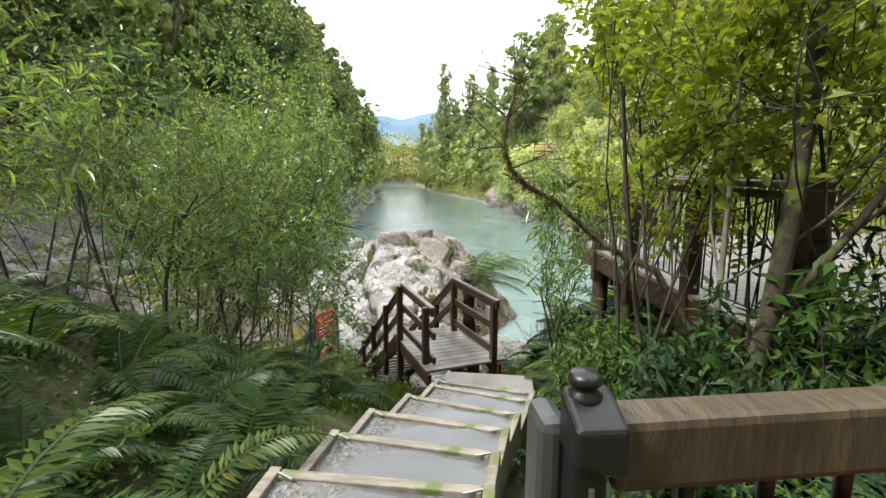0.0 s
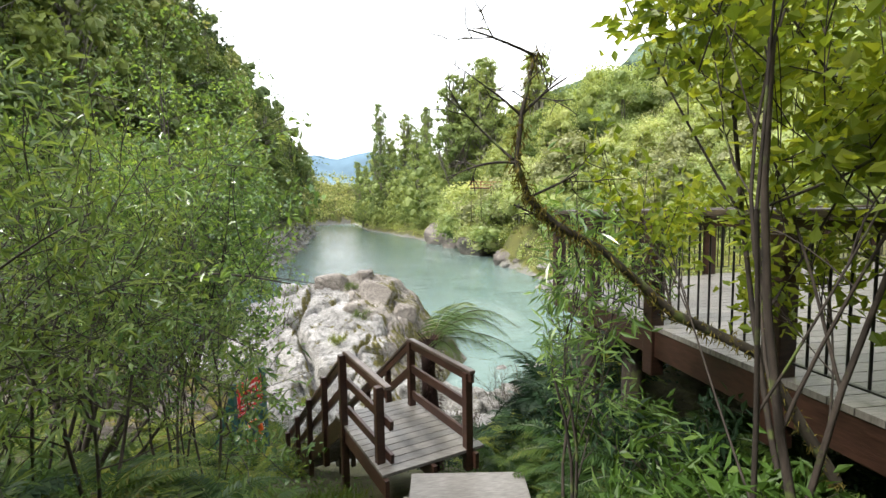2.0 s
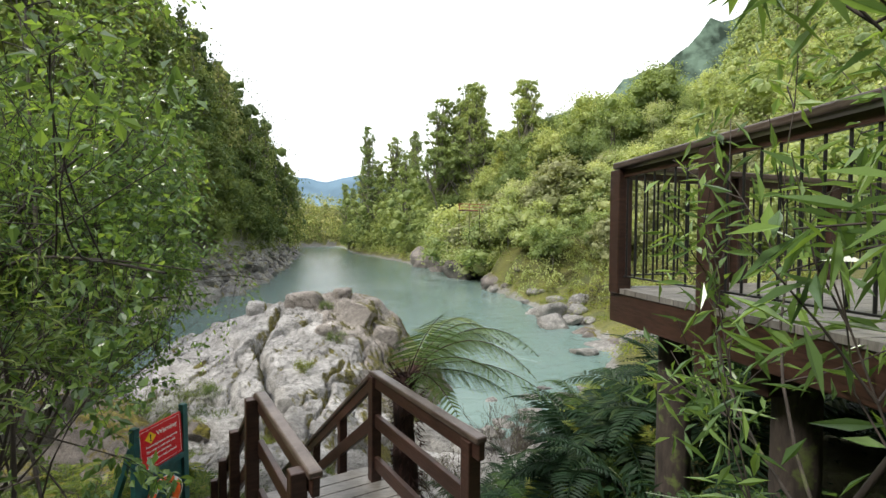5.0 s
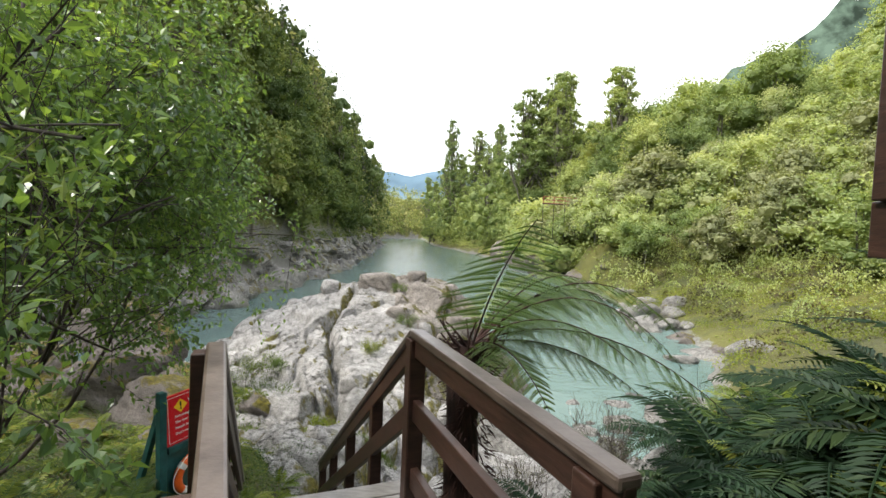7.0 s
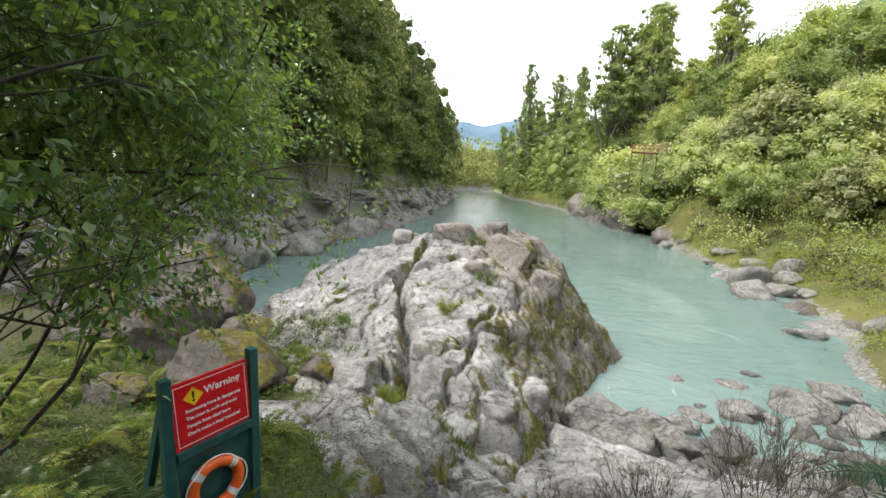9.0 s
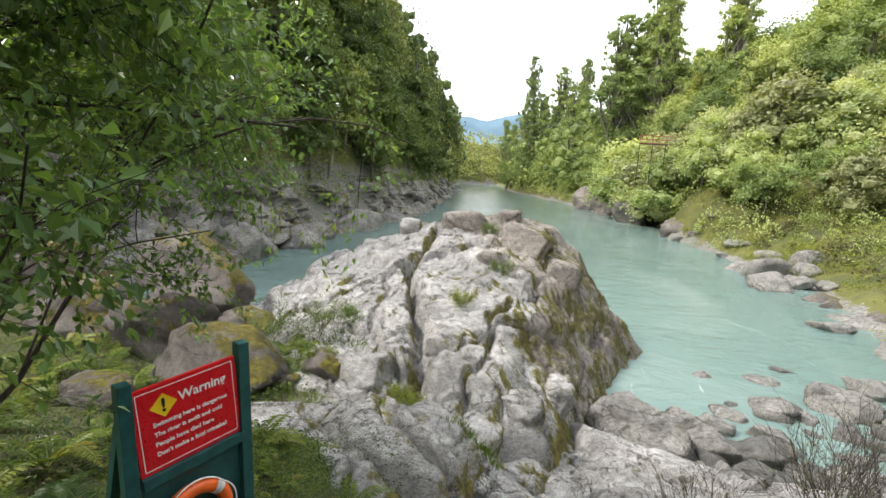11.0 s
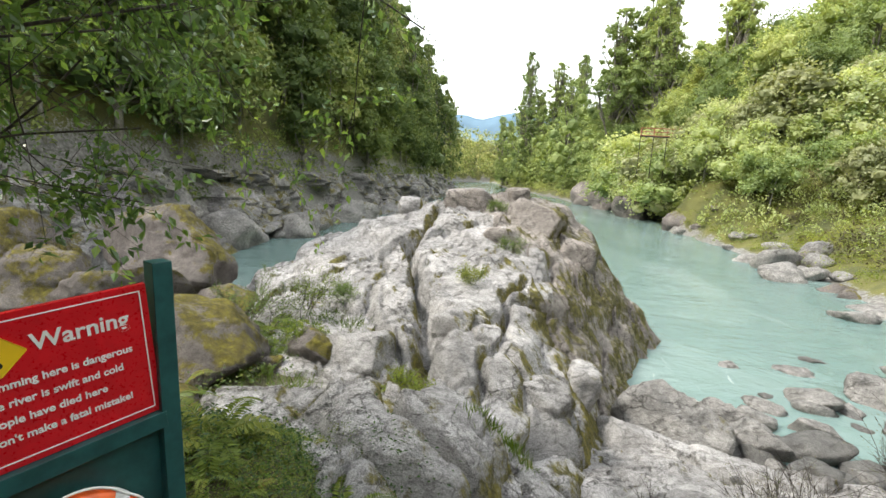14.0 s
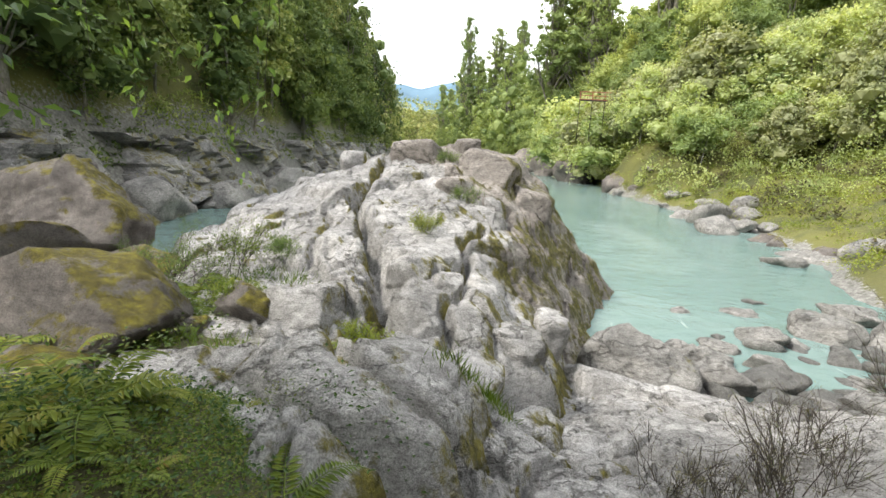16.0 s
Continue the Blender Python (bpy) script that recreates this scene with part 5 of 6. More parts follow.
for k, (x, y, z, sx, sy, sz) in enumerate((
        (3.0, 21.6, -6.85, 1.15, 0.9, 0.85), (4.15, 22.2, -7.1, 0.85, 0.7, 0.6), (4.9, 21.6, -7.05, 0.75, 0.5, 0.42), (6.2, 22.1, -7.2, 1.0, 0.5, 0.38),
        (10.6, 26.0, -7.35, 1.0, 0.8, 0.75), (8.2, 25.2, -7.4, 0.8, 0.6, 0.45), (11.9, 25.0, -7.3, 0.9, 0.7, 0.6), (9.6, 24.0, -7.45, 0.55, 0.5, 0.35),
        (8.9, 27.9, -7.6, 0.7, 0.5, 0.3), (6.8, 27.8, -7.65, 0.6, 0.45, 0.28), (16.2, 36.1, -7.45, 1.0, 0.7, 0.5), (10.4, 29.2, -7.65, 0.5, 0.35, 0.25),
        (5.6, 23.6, -7.4, 0.55, 0.5, 0.3), (7.1, 23.4, -7.4, 0.6, 0.5, 0.32), (7.8, 21.2, -7.3, 0.8, 0.55, 0.35), (10.0, 21.6, -7.1, 0.8, 0.6, 0.55),
        (12.6, 27.4, -7.35, 0.9, 0.7, 0.5), (6.4, 24.6, -7.5, 0.5, 0.4, 0.25), (9.0, 22.6, -7.5, 0.45, 0.35, 0.22), (5.4, 20.4, -7.1, 0.7, 0.45, 0.3), (7.0, 19.7, -7.15, 0.9, 0.5, 0.3))):
    boulder("boulder", x, y, z, sx, sy, sz, 330 + k, M_WETSTONE if k % 4 == 3 else M_PALEBOULDER, RB, "river boulders", ICO4)
for k, (x, y, z, sx, sy, sz) in enumerate((
        (17.9, 46.0, -7.2, 1.6, 1.1, 0.8), (20.4, 47.2, -7.1, 1.0, 0.8, 0.6), (20.6, 51.5, -6.9, 2.2, 1.7, 1.3), (22.4, 50.0, -6.7, 1.5, 1.3, 1.0), (19.4, 53.5, -7.2, 1.3, 1.0, 0.7), (21.8, 46.2, -7.0, 0.8, 0.7, 0.5), (24, 53, -6.2, 1.6, 1.3, 1.0))):
    boulder("boulder", x, y, z, sx, sy, sz, 360 + k, M_PALEBOULDER, "pale boulder on the mossy far shore", "shore boulders", ICO3)
for k, (x, y, z, sx, sy, sz) in enumerate(((22.0, 78, -6.9, 3.6, 3.0, 2.6), (26.0, 86, -7.0, 3.4, 3.6, 2.4), (20.6, 97, -6.0, 3.6, 3.2, 3.0), (18.4, 118, -5.2, 3.5, 5, 4.0), (18.0, 132, -5.0, 3.2, 6, 4.2), (22.6, 106, -6, 3.0, 3.2, 3.0))):
    boulder("rock_bluff", x, y, z, sx, sy, sz, 380 + k, M_BOULDER, "mossy grey rock bluff at the far waterline", "shore bluffs", ICO4)
crng = np.random.default_rng(77)
for k in range(36):
    y = 24 + 120 * (k / 36) ** 1.25 + crng.uniform(-1, 1)
    s = crng.uniform(0.8, 1.9)
    x = float(shore_left(y)) + crng.uniform(0.4, 1.8)
    boulder("cliff_rock", x, y, WATER_Z + crng.uniform(-0.5, 0.5), s * crng.uniform(0.7, 1.1), s * crng.uniform(1.1, 1.8), s * crng.uniform(0.6, 1.15), 400 + k, M_CLIFF, "dark streaked cliff rock at the shaded waterline", "cliff rocks", ICO3)


for k, (x, y, z, sx, sy, sz) in enumerate(((-21.6, 43.0, -7.0, 3.4, 2.6, 2.3), (-25.6, 38.5, -6.0, 3.2, 2.6, 3.0), (-20.2, 50.0, -7.2, 2.4, 3.2, 1.8), (-19.4, 63.0, -7.0, 2.2, 4.0, 2.4))):
    boulder("cliff_rock", x, y, z, sx, sy, sz, 450 + k, M_PALEBOULDER, "pale grey rock buttress at the shaded waterline", "cliff rocks", ICO4)
srng = np.random.default_rng(55)
for k in range(120):
    x, y = srng.uniform(2.5, 13), 18.8 + 9 * srng.beta(1.2, 2.4)
    if x > shore_right(y) - 1 or (x < 5.5 and y > 23.5):
        continue
    r = 0.14 + 0.5 * srng.beta(1.2, 2.5)
    z = max(float(land_z(x, y)), float(shelf_z(x, y)), WATER_Z - 0.12)
    boulder("stone", x, y, z + r * 0.3, r * srng.uniform(0.8, 1.3), r, r * srng.uniform(0.45, 0.8), 1200 + k, M_PALEBOULDER if k % 3 == 0 else M_WETSTONE, "small grey stone in the river shallows", "river stones", ICO2)


# ---- ferns ----
def frond(hp, base, yaw, length, lift, droop, pairs, pinna, rng, wide=0.2, taper=0.85):
    """A once-divided frond: arching rachis with pairs of narrow leaflets."""
    t = np.linspace(0, 1, 9)
    hor = length * (t * 0.9)
    z = length * (lift * t - droop * t ** 2.2)
    dx, dy = math.cos(yaw), math.sin(yaw)
    sway = rng.normal() * 0.12
    P = np.stack([base[0] + dx * hor - dy * sway * hor * t, base[1] + dy * hor + dx * sway * hor * t, base[2] + z], -1)
    v, f = tube(P, np.linspace(0.006, 0.0015, 9) * (0.6 + length), 4)
    hp.add(v, f)
    s = np.linspace(0.16, 0.985, pairs)
    C = np.stack([np.interp(s, t, P[:, i]) for i in range(3)], -1)
    T = unit(np.stack([np.interp(s, t, np.gradient(P[:, i], t)) for i in range(3)], -1))
    side = unit(np.cross(T, np.array([0, 0, 1.0])))
    up = np.cross(side, T)
    L = pinna * np.sin(np.pi * np.clip(0.12 + 0.88 * s, 0, 1)) ** 0.8 * (1.05 - 0.35 * s * taper) + 0.01
    for sg in (1, -1):
        way = unit(side * sg + T * 0.38 + up * 0.08 + rng.normal(size=(pairs, 3)) * 0.07)
        v, f = leaf_cloud(C, way, L, L * wide + 0.006, rng, 0.12, 0.12, up)
        hp.add(v, f)


def fern(seed, n, length, pinna, mat, label, pairs=22, wide=0.2, name="fern"):
    rng = np.random.default_rng(seed)
    top = thing(name, pose(0, 0, 0), label, "fern")
    for k in range(n):
        hp = Heap()
        a = 2 * math.pi * k / n + rng.normal() * 0.3
        frond(hp, (math.cos(a) * 0.02, math.sin(a) * 0.02, 0), a, length * rng.uniform(0.7, 1.15), rng.uniform(0.55, 1.0), rng.uniform(0.6, 1.0), pairs, pinna * rng.uniform(0.85, 1.15), rng, wide)
        hp.part("frond", mat, top)
    return top


def plant(protos, places, rng, lo, hi, tilt=8):
    for x, y in places:
        p = protos[rng.integers(len(protos))]
        s = rng.uniform(lo, hi)
        o = copy_thing(p, pose(x, y, float(land_z(x, y)) - 0.03, rng.normal() * tilt, rng.normal() * tilt, rng.uniform(0, 360)))
        o.scale = (s, s, s)


def within(n, xr, yr, rng, gap, test=lambda x, y: True):
    got = []
    for _ in range(n * 60):
        if len(got) >= n:
            break
        x, y = rng.uniform(*xr), rng.uniform(*yr)
        if test(x, y) and all((x - a) ** 2 + (y - b) ** 2 > gap * gap for a, b in got):
            got.append((x, y))
    return got


def off_path(x, y):
    if y < 6.6:
        l, r = step_x(y)
        return x < l - 0.18 or x > r + 0.18
    q = Vector((x, y, 0))
    return not (1.95 < q.dot(RGT) < 3.55 and q.dot(DIR) < 12.8)


frng = np.random.default_rng(5)
dark_ferns = [fern(500 + k, 11, 0.85, 0.145, L_FERN, "lush green fern clump on the shaded bank", 30, 0.15) for k in range(4)]
plant(dark_ferns, [p for p in within(52, (-5.5, -0.85), (0.9, 6.2), frng, 0.42, off_path) if p[0] < -1.0 - 0.1 * max(0, 3 - p[1])], frng, 0.75, 1.2)
plant(dark_ferns, within(10, (1.9, 7.0), (7.9, 13.0), frng, 0.9, off_path), frng, 1.0, 1.4)
plant(dark_ferns, within(16, (1.35, 3.2), (2.6, 7.6), frng, 0.45, off_path), frng, 0.6, 0.95)
plant(dark_ferns, within(34, (1.25, 3.2), (3.0, 8.4), frng, 0.36, off_path), frng, 0.55, 0.95)
plant(dark_ferns, within(18, (1.75, 3.0), (3.6, 6.6), frng, 0.35, off_path), frng, 1.1, 1.5)
plant(dark_ferns, within(24, (-9, -3), (7, 12.5), frng, 0.6, off_path), frng, 0.9, 1.3)
plant(dark_ferns, within(28, (-6.5, -2.1), (9.0, 12.4), frng, 0.45, off_path), frng, 0.8, 1.2)
retire(dark_ferns)
pale_ferns = [fern(520 + k, 9, 0.7, 0.14, L_YFERN, "yellow-green fern clump with browning tips") for k in range(3)]
plant(pale_ferns, within(26, (-4.8, -1.9), (6.5, 11.6), frng, 0.45, off_path), frng, 0.6, 1.0)
plant(pale_ferns, within(13, (-4.4, -2.35), (13.0, 15.0), frng, 0.3, lambda x, y: x < -2.2 - 0.35 * (y - 13)), frng, 0.35, 0.6)
plant(pale_ferns, within(16, (1.3, 3.4), (8.0, 10.8), frng, 0.4, off_path), frng, 0.6, 1.0)
plant(pale_ferns, [(-2.75, 18.2), (-2.6, 18.45), (-1.25, 17.5), (-1.0, 17.1), (-2.9, 18.0)], frng, 0.3, 0.5)
plant(pale_ferns, within(22, (-6, -2.1), (9.3, 14.2), frng, 0.5, off_path), frng, 0.7, 1.15)
plant(pale_ferns, within(20, (1.9, 5.0), (8.3, 11.5), frng, 0.5, off_path), frng, 0.8, 1.3, 14)
plant(pale_ferns, within(40, (-11, -5.2), (11.5, 20), frng, 0.7), frng, 0.9, 1.5)
retire(pale_ferns)
# the shade below the platform is put into these ferns' leaf colour
shade_ferns = [fern(560 + k, 9, 1.0, 0.19, L_BLECH, "blue-green fern clump below the platform, coloured dark for shade", 26, 0.17) for k in range(4)]
plant(shade_ferns, within(30, (1.8, 7.5), (7.6, 13.0), frng, 0.75, off_path), frng, 1.0, 1.6, 14)
plant(shade_ferns, within(14, (2.3, 5.0), (8.1, 10.3), frng, 0.5, off_path), frng, 1.2, 1.5, 14)
retire(shade_ferns)
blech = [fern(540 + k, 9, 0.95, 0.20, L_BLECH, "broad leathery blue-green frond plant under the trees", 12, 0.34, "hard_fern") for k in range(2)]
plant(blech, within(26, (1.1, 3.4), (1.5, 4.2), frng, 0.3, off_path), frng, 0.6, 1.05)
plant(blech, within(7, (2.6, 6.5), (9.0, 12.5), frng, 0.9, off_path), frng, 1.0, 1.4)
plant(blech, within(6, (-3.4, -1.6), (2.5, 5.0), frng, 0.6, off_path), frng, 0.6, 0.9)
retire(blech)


# ---- tree fern by the stair ----
def big_frond(base, yaw, length, lift, droop, rng, parent, pairs=19):
    """A twice-divided frond of the tree fern."""
    hp = Heap()
    t = np.linspace(0, 1, 12)
    dx, dy = math.cos(yaw), math.sin(yaw)
    P = np.stack([base[0] + dx * length * t * 0.92, base[1] + dy * length * t * 0.92, base[2] + length * (lift * t - droop * t ** 2)], -1)
    stalk = tube(P, np.linspace(0.0065, 0.002, 12), 5)
    s = np.linspace(0.14, 0.99, pairs)
    C = np.stack([np.interp(s, t, P[:, i]) for i in range(3)], -1)
    T = unit(np.stack([np.interp(s, t, np.gradient(P[:, i], t)) for i in range(3)], -1))
    side = unit(np.cross(T, np.array([0, 0, 1.0])))
    up = np.cross(side, T)
    L = 0.25 * min(length, 1.45) * np.sin(np.pi * np.clip(0.16 + 0.84 * s, 0, 1)) ** 0.85 + 0.015
    m = 22
    u = np.linspace(0.06, 0.98, m)
    for sg in (1, -1):
        way = unit(side * sg + T * 0.3 - np.array([0, 0, 0.28]) + rng.normal(size=(pairs, 3)) * 0.06)
        for c, w, l, n, tt in zip(C, way, L, up, T):
            q = c + w * l * u[:, None] - np.array([0, 0, 0.10 * l]) * (u ** 2)[:, None]
            v, f = tube(np.stack([c, c + w * l * 0.5 - np.array([0, 0, 0.025 * l]), q[-1]]), [0.0022, 0.0016, 0.0008], 3)
            hp.add(v, f)
            ll = 0.105 * l * (1.08 - u) ** 0.5 + 0.004
            for s2 in (1, -1):
                ww = unit(np.tile(np.cross(w, n) * s2, (m, 1)) + w * 0.35)
                v, f = leaf_cloud(q, ww, ll, ll * 0.34 + 0.002, rng, 0.05, 0.05, np.tile(n, (m, 1)))
                hp.add(v, f)
    fr = hp.part("frond", L_TREEFERN, parent)
    part_np("rachis", stalk[0], stalk[1], M_FUZZ, fr, "dark brown stalk", True)
    return fr


TF = (0.58, 8.80, -0.30)
trng = np.random.default_rng(8)
tfern = thing("tree_fern", pose(0, 0, 0), "tree fern with shaggy dark trunk beside the stair", "tree fern")
zg = float(ground_z(TF[0], TF[1])) - 0.2
hp = Heap()
zz = np.linspace(zg, TF[2], 10)
v, f = tube(np.stack([TF[0] + 0.05 * np.sin(zz * 2), TF[1] + 0 * zz, zz], -1), np.linspace(0.14, 0.10, 10) * (1 + 0.12 * np.sin(zz * 9)), 12)
hp.add(v, f)
hp.part("trunk", M_FUZZ, tfern, "dark fibrous trunk", True)
hp = Heap()
n = 900
a, z0 = trng.uniform(0, 6.28, n), trng.uniform(zg, TF[2] + 0.08, n)
d = np.stack([np.cos(a), np.sin(a), trng.uniform(-0.9, 0.2, n)], -1)
b = np.stack([TF[0] + 0.105 * np.cos(a), TF[1] + 0.105 * np.sin(a), z0], -1)
v, f = leaf_cloud(b, d, trng.uniform(0.05, 0.13, n), 0.012, trng)
hp.add(v, f)
hp.part("fibre", M_FUZZ, tfern)
for k in range(46):
    a = trng.uniform(0, 6.28)
    e = TF + np.array([math.cos(a) * 0.22, math.sin(a) * 0.22, trng.uniform(-0.25, 0.22)])
    v, f = tube(curved(np.array(TF) + np.array([0, 0, -0.08]), e, trng, 5, 0.2), np.linspace(0.011, 0.005, 5), 5)
    part_np("old_stalk", v, f, M_FUZZ, tfern, "cut reddish-brown frond stalk", True)
for yaw, ln_, lift, droop in ((-82, 1.2, 0.95, 0.3), (24, 1.1, 1.2, 0.9), (-6, 1.4, 1.0, 1.05), (-32, 1.05, 0.8, 0.75), (36, 1.35, 0.6, 0.4), (13, 1.3, 1.0, 0.9), (12, 1.65, 0.97, 0.95), (-18, 1.6, 0.5, 0.65), (48, 1.5, 0.9, 0.7), (-60, 0.8, 0.45, 0.7), (2, 1.2, 0.25, 0.5)):
    big_frond(np.array(TF), radians(yaw), ln_, lift, droop, trng, tfern)


# ---- shrubs and small trees ----
CLEAR = [0.3]      # how far plants keep from the walking space


def over_path(p):
    """Whether a point hangs into the walking space above the path, deck or stair."""
    x, y, z = float(p[0]), float(p[1]), float(p[2])
    side = CLEAR[0]
    if y < 6.8:
        l, r = step_x(y)
        return l - 2.2 * side < x < r + side and z < 7
    if y > 9 and -1.9 < x < 5 and z > -2.2:
        return True
    q = Vector((x, y, 0))
    d = q.dot(DIR)
    r = q.dot(RGT)
    return 2.2 - side < r < 3.4 + side and d < 14.5 and z < (7 if d < 9.2 or r > 2.45 else DECK_Z - 0.68 * (d - 8) + 2.6)


def branching(hp, base, way, length, r0, levels, rng, tips, kids=4, spread=0.75, up=0.25, prune=True):
    """Limbs that fork; their outer stretches are noted as places for leaves."""
    way = unit(np.asarray(way, float))
    r0 = max(r0, 0.0035)
    end = np.asarray(base) + way * length
    if prune and r0 < 0.04 and (over_path(end) or over_path((np.asarray(base) + end) / 2)):
        return
    P = curved(base, end, rng, 6, 0.10)
    if levels == 0:
        v, f = tube(P[[0, 2, 5]], np.linspace(r0, r0 * 0.55, 3), 4)
    else:
        v, f = tube(P, np.linspace(r0, r0 * 0.55, 6), 6 if r0 > 0.02 else 5)
    hp.add(v, f)
    if levels == 0:
        tips.append(P)
        return
    for k in range(kids):
        t = rng.uniform(0.35, 1.0)
        i = min(5, int(t * 5 + 0.5))
        d = unit(way + rng.normal(size=3) * spread + np.array([0, 0, up]))
        branching(hp, P[i], d, length * rng.uniform(0.45, 0.75), r0 * 0.42, levels - 1, rng, tips, kids, spread, up, prune)


def leafy(tips, per, leaf, width, rng, droop, reach=0.06, flat=0.0):
    P = []
    W = []
    for t in tips:
        k = rng.uniform(0.1, 1.0, per)
        c = np.stack([np.interp(k, np.linspace(0, 1, len(t)), t[:, i]) for i in range(3)], -1)
        d = unit(np.tile(t[-1] - t[0], (per, 1)))
        W.append(unit(d * 0.6 + rng.normal(size=(per, 3)) * 0.7 * np.array([1, 1, 1 - flat])))
        P.append(c + rng.normal(size=(per, 3)) * reach)
    P, W = np.concatenate(P), np.concatenate(W)
    ok = np.array([not over_path(p) for p in P])
    P, W = P[ok], W[ok]
    n = len(P)
    return leaf_cloud(P, W, leaf * rng.uniform(0.6, 1.25, n), width * rng.uniform(0.7, 1.2, n), rng, 0.15, droop)


def shrub(name, x, y, stems, height, radius, leaf, width, per, lmat, bark, label, category, seed, droop=0.3, levels=2, kids=4, r0=0.018, lean=(0, 0), z=None, spread_=0.7):
    rng = np.random.default_rng(seed)
    z = float(land_z(x, y)) - 0.1 if z is None else z
    top = thing(name, pose(0, 0, 0), label, category)
    tips = []
    for k in range(stems):
        hp = Heap()
        a = rng.uniform(0, 6.28)
        b = np.array([x + math.cos(a) * radius * 0.15, y + math.sin(a) * radius * 0.15, z])
        way = np.array([math.cos(a) * radius / height * 0.8 + lean[0], math.sin(a) * radius / height * 0.8 + lean[1], 1.0])
        branching(hp, b, way, height * rng.uniform(0.55, 0.72), r0 * rng.uniform(0.7, 1.2), levels, rng, tips, kids, spread_)
        if hp.v:
            hp.part("stem", bark, top, "", True)
    hp = Heap()
    hp.add(*leafy(tips, per, leaf, width, rng, droop))
    hp.part("foliage", lmat, top)
    return top


WL = "slender shrub with narrow willow-like green leaves on the bank"
for k, (x, y, st, h, r) in enumerate(((-2.9, 4.7, 3, 2.8, 0.8), (-2.65, 6.0, 3, 3.0, 0.7), (-2.25, 7.5, 3, 2.9, 0.5), (-3.6, 6.6, 4, 3.4, 1.0), (-4.3, 5.0, 4, 3.2, 1.1), (-3.0, 8.3, 4, 3.2, 0.7), (-4.8, 7.6, 4, 4.0, 1.2), (-3.6, 3.4, 3, 2.2, 0.8), (-5.6, 6.0, 4, 4.2, 1.3))):
    shrub("willow_leaf_shrub", x, y, st, h, r, 0.12, 0.027, 9, L_DARK if k in (3, 5, 7) else L_WILLOW, M_BARK, WL, "shrub", 600 + k, 0.35, 3, 4, 0.018)
BL = "small tree with thin dark stems and yellow-green leaves"
for k, (x, y, st, h, r) in enumerate(((1.32, 3.45, 2, 3.7, 0.9), (1.62, 3.2, 2, 4.0, 0.9), (1.95, 2.9, 2, 4.1, 0.9), (2.4, 2.6, 2, 4.4, 1.0))):
    shrub("small_tree", x, y, st, h, r, 0.08, 0.048, 34, L_BROAD, M_BARK, BL, "tree", 620 + k, 0.15, 3, 4, 0.018, (0.02, 0.02), None, 0.6)
shrub("small_tree", 1.66, 2.72, 1, 4.6, 0.35, 0.085, 0.05, 18, L_BROAD, M_MOSSBARK, "leaning tree with dark blotched mossy trunk beside the path", "tree", 640, 0.2, 3, 4, 0.055, (0.14, 0.02), None, 0.55)
shrub("small_tree", 1.52, 2.75, 1, 4.2, 0.1, 0.085, 0.05, 14, L_BROAD, M_PALEBARK, "slim tree with pale lichened trunk beside the path", "tree", 641, 0.2, 2, 4, 0.02, (-0.01, 0.0), None, 0.5)
for k, (x, y, h, r) in enumerate(((1.35, 2.3, 0.9, 0.45), (1.75, 2.2, 1.1, 0.5), (2.2, 2.3, 1.2, 0.6), (1.5, 3.2, 0.9, 0.5), (2.6, 2.5, 1.2, 0.6), (1.2, 3.9, 0.7, 0.4), (3.0, 2.2, 1.2, 0.6), (1.62, 3.9, 1.0, 0.4), (1.78, 4.5, 1.0, 0.4), (1.85, 5.7, 1.1, 0.4), (1.9, 6.4, 1.1, 0.4), (1.45, 3.5, 0.8, 0.4))):
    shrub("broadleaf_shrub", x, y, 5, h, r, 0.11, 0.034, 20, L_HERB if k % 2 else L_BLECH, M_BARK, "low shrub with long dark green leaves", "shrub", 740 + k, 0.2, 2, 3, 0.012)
CLEAR[0] = 0.0
shrub("willow_leaf_shrub", 1.16, 5.1, 4, 3.0, 0.5, 0.13, 0.024, 15, L_DARK, M_BARK, "drooping narrow-leaved shrub against the lookout platform", "shrub", 650, 0.5, 3, 4)
CLEAR[0] = 0.3
for k, (x, y, st, h, r, ln2) in enumerate(((-5.9, 11.4, 3, 6.6, 2.4, (0.30, 0.14)), (-5.2, 10.2, 3, 6.2, 2.2, (0.22, 0.16)), (-7.4, 12.6, 3, 7.0, 2.4, (0.25, 0.1)), (-4.8, 8.9, 3, 5.6, 1.8, (0.15, 0.12)))):
    shrub("overhanging_tree", x, y, st, h, r, 0.11, 0.058, 22, L_DARK, M_BARK, "dark small-leaved tree overhanging the rocks and sign", "tree", 660 + k, 0.4, 3, 5, 0.045, ln2, None, 0.8)

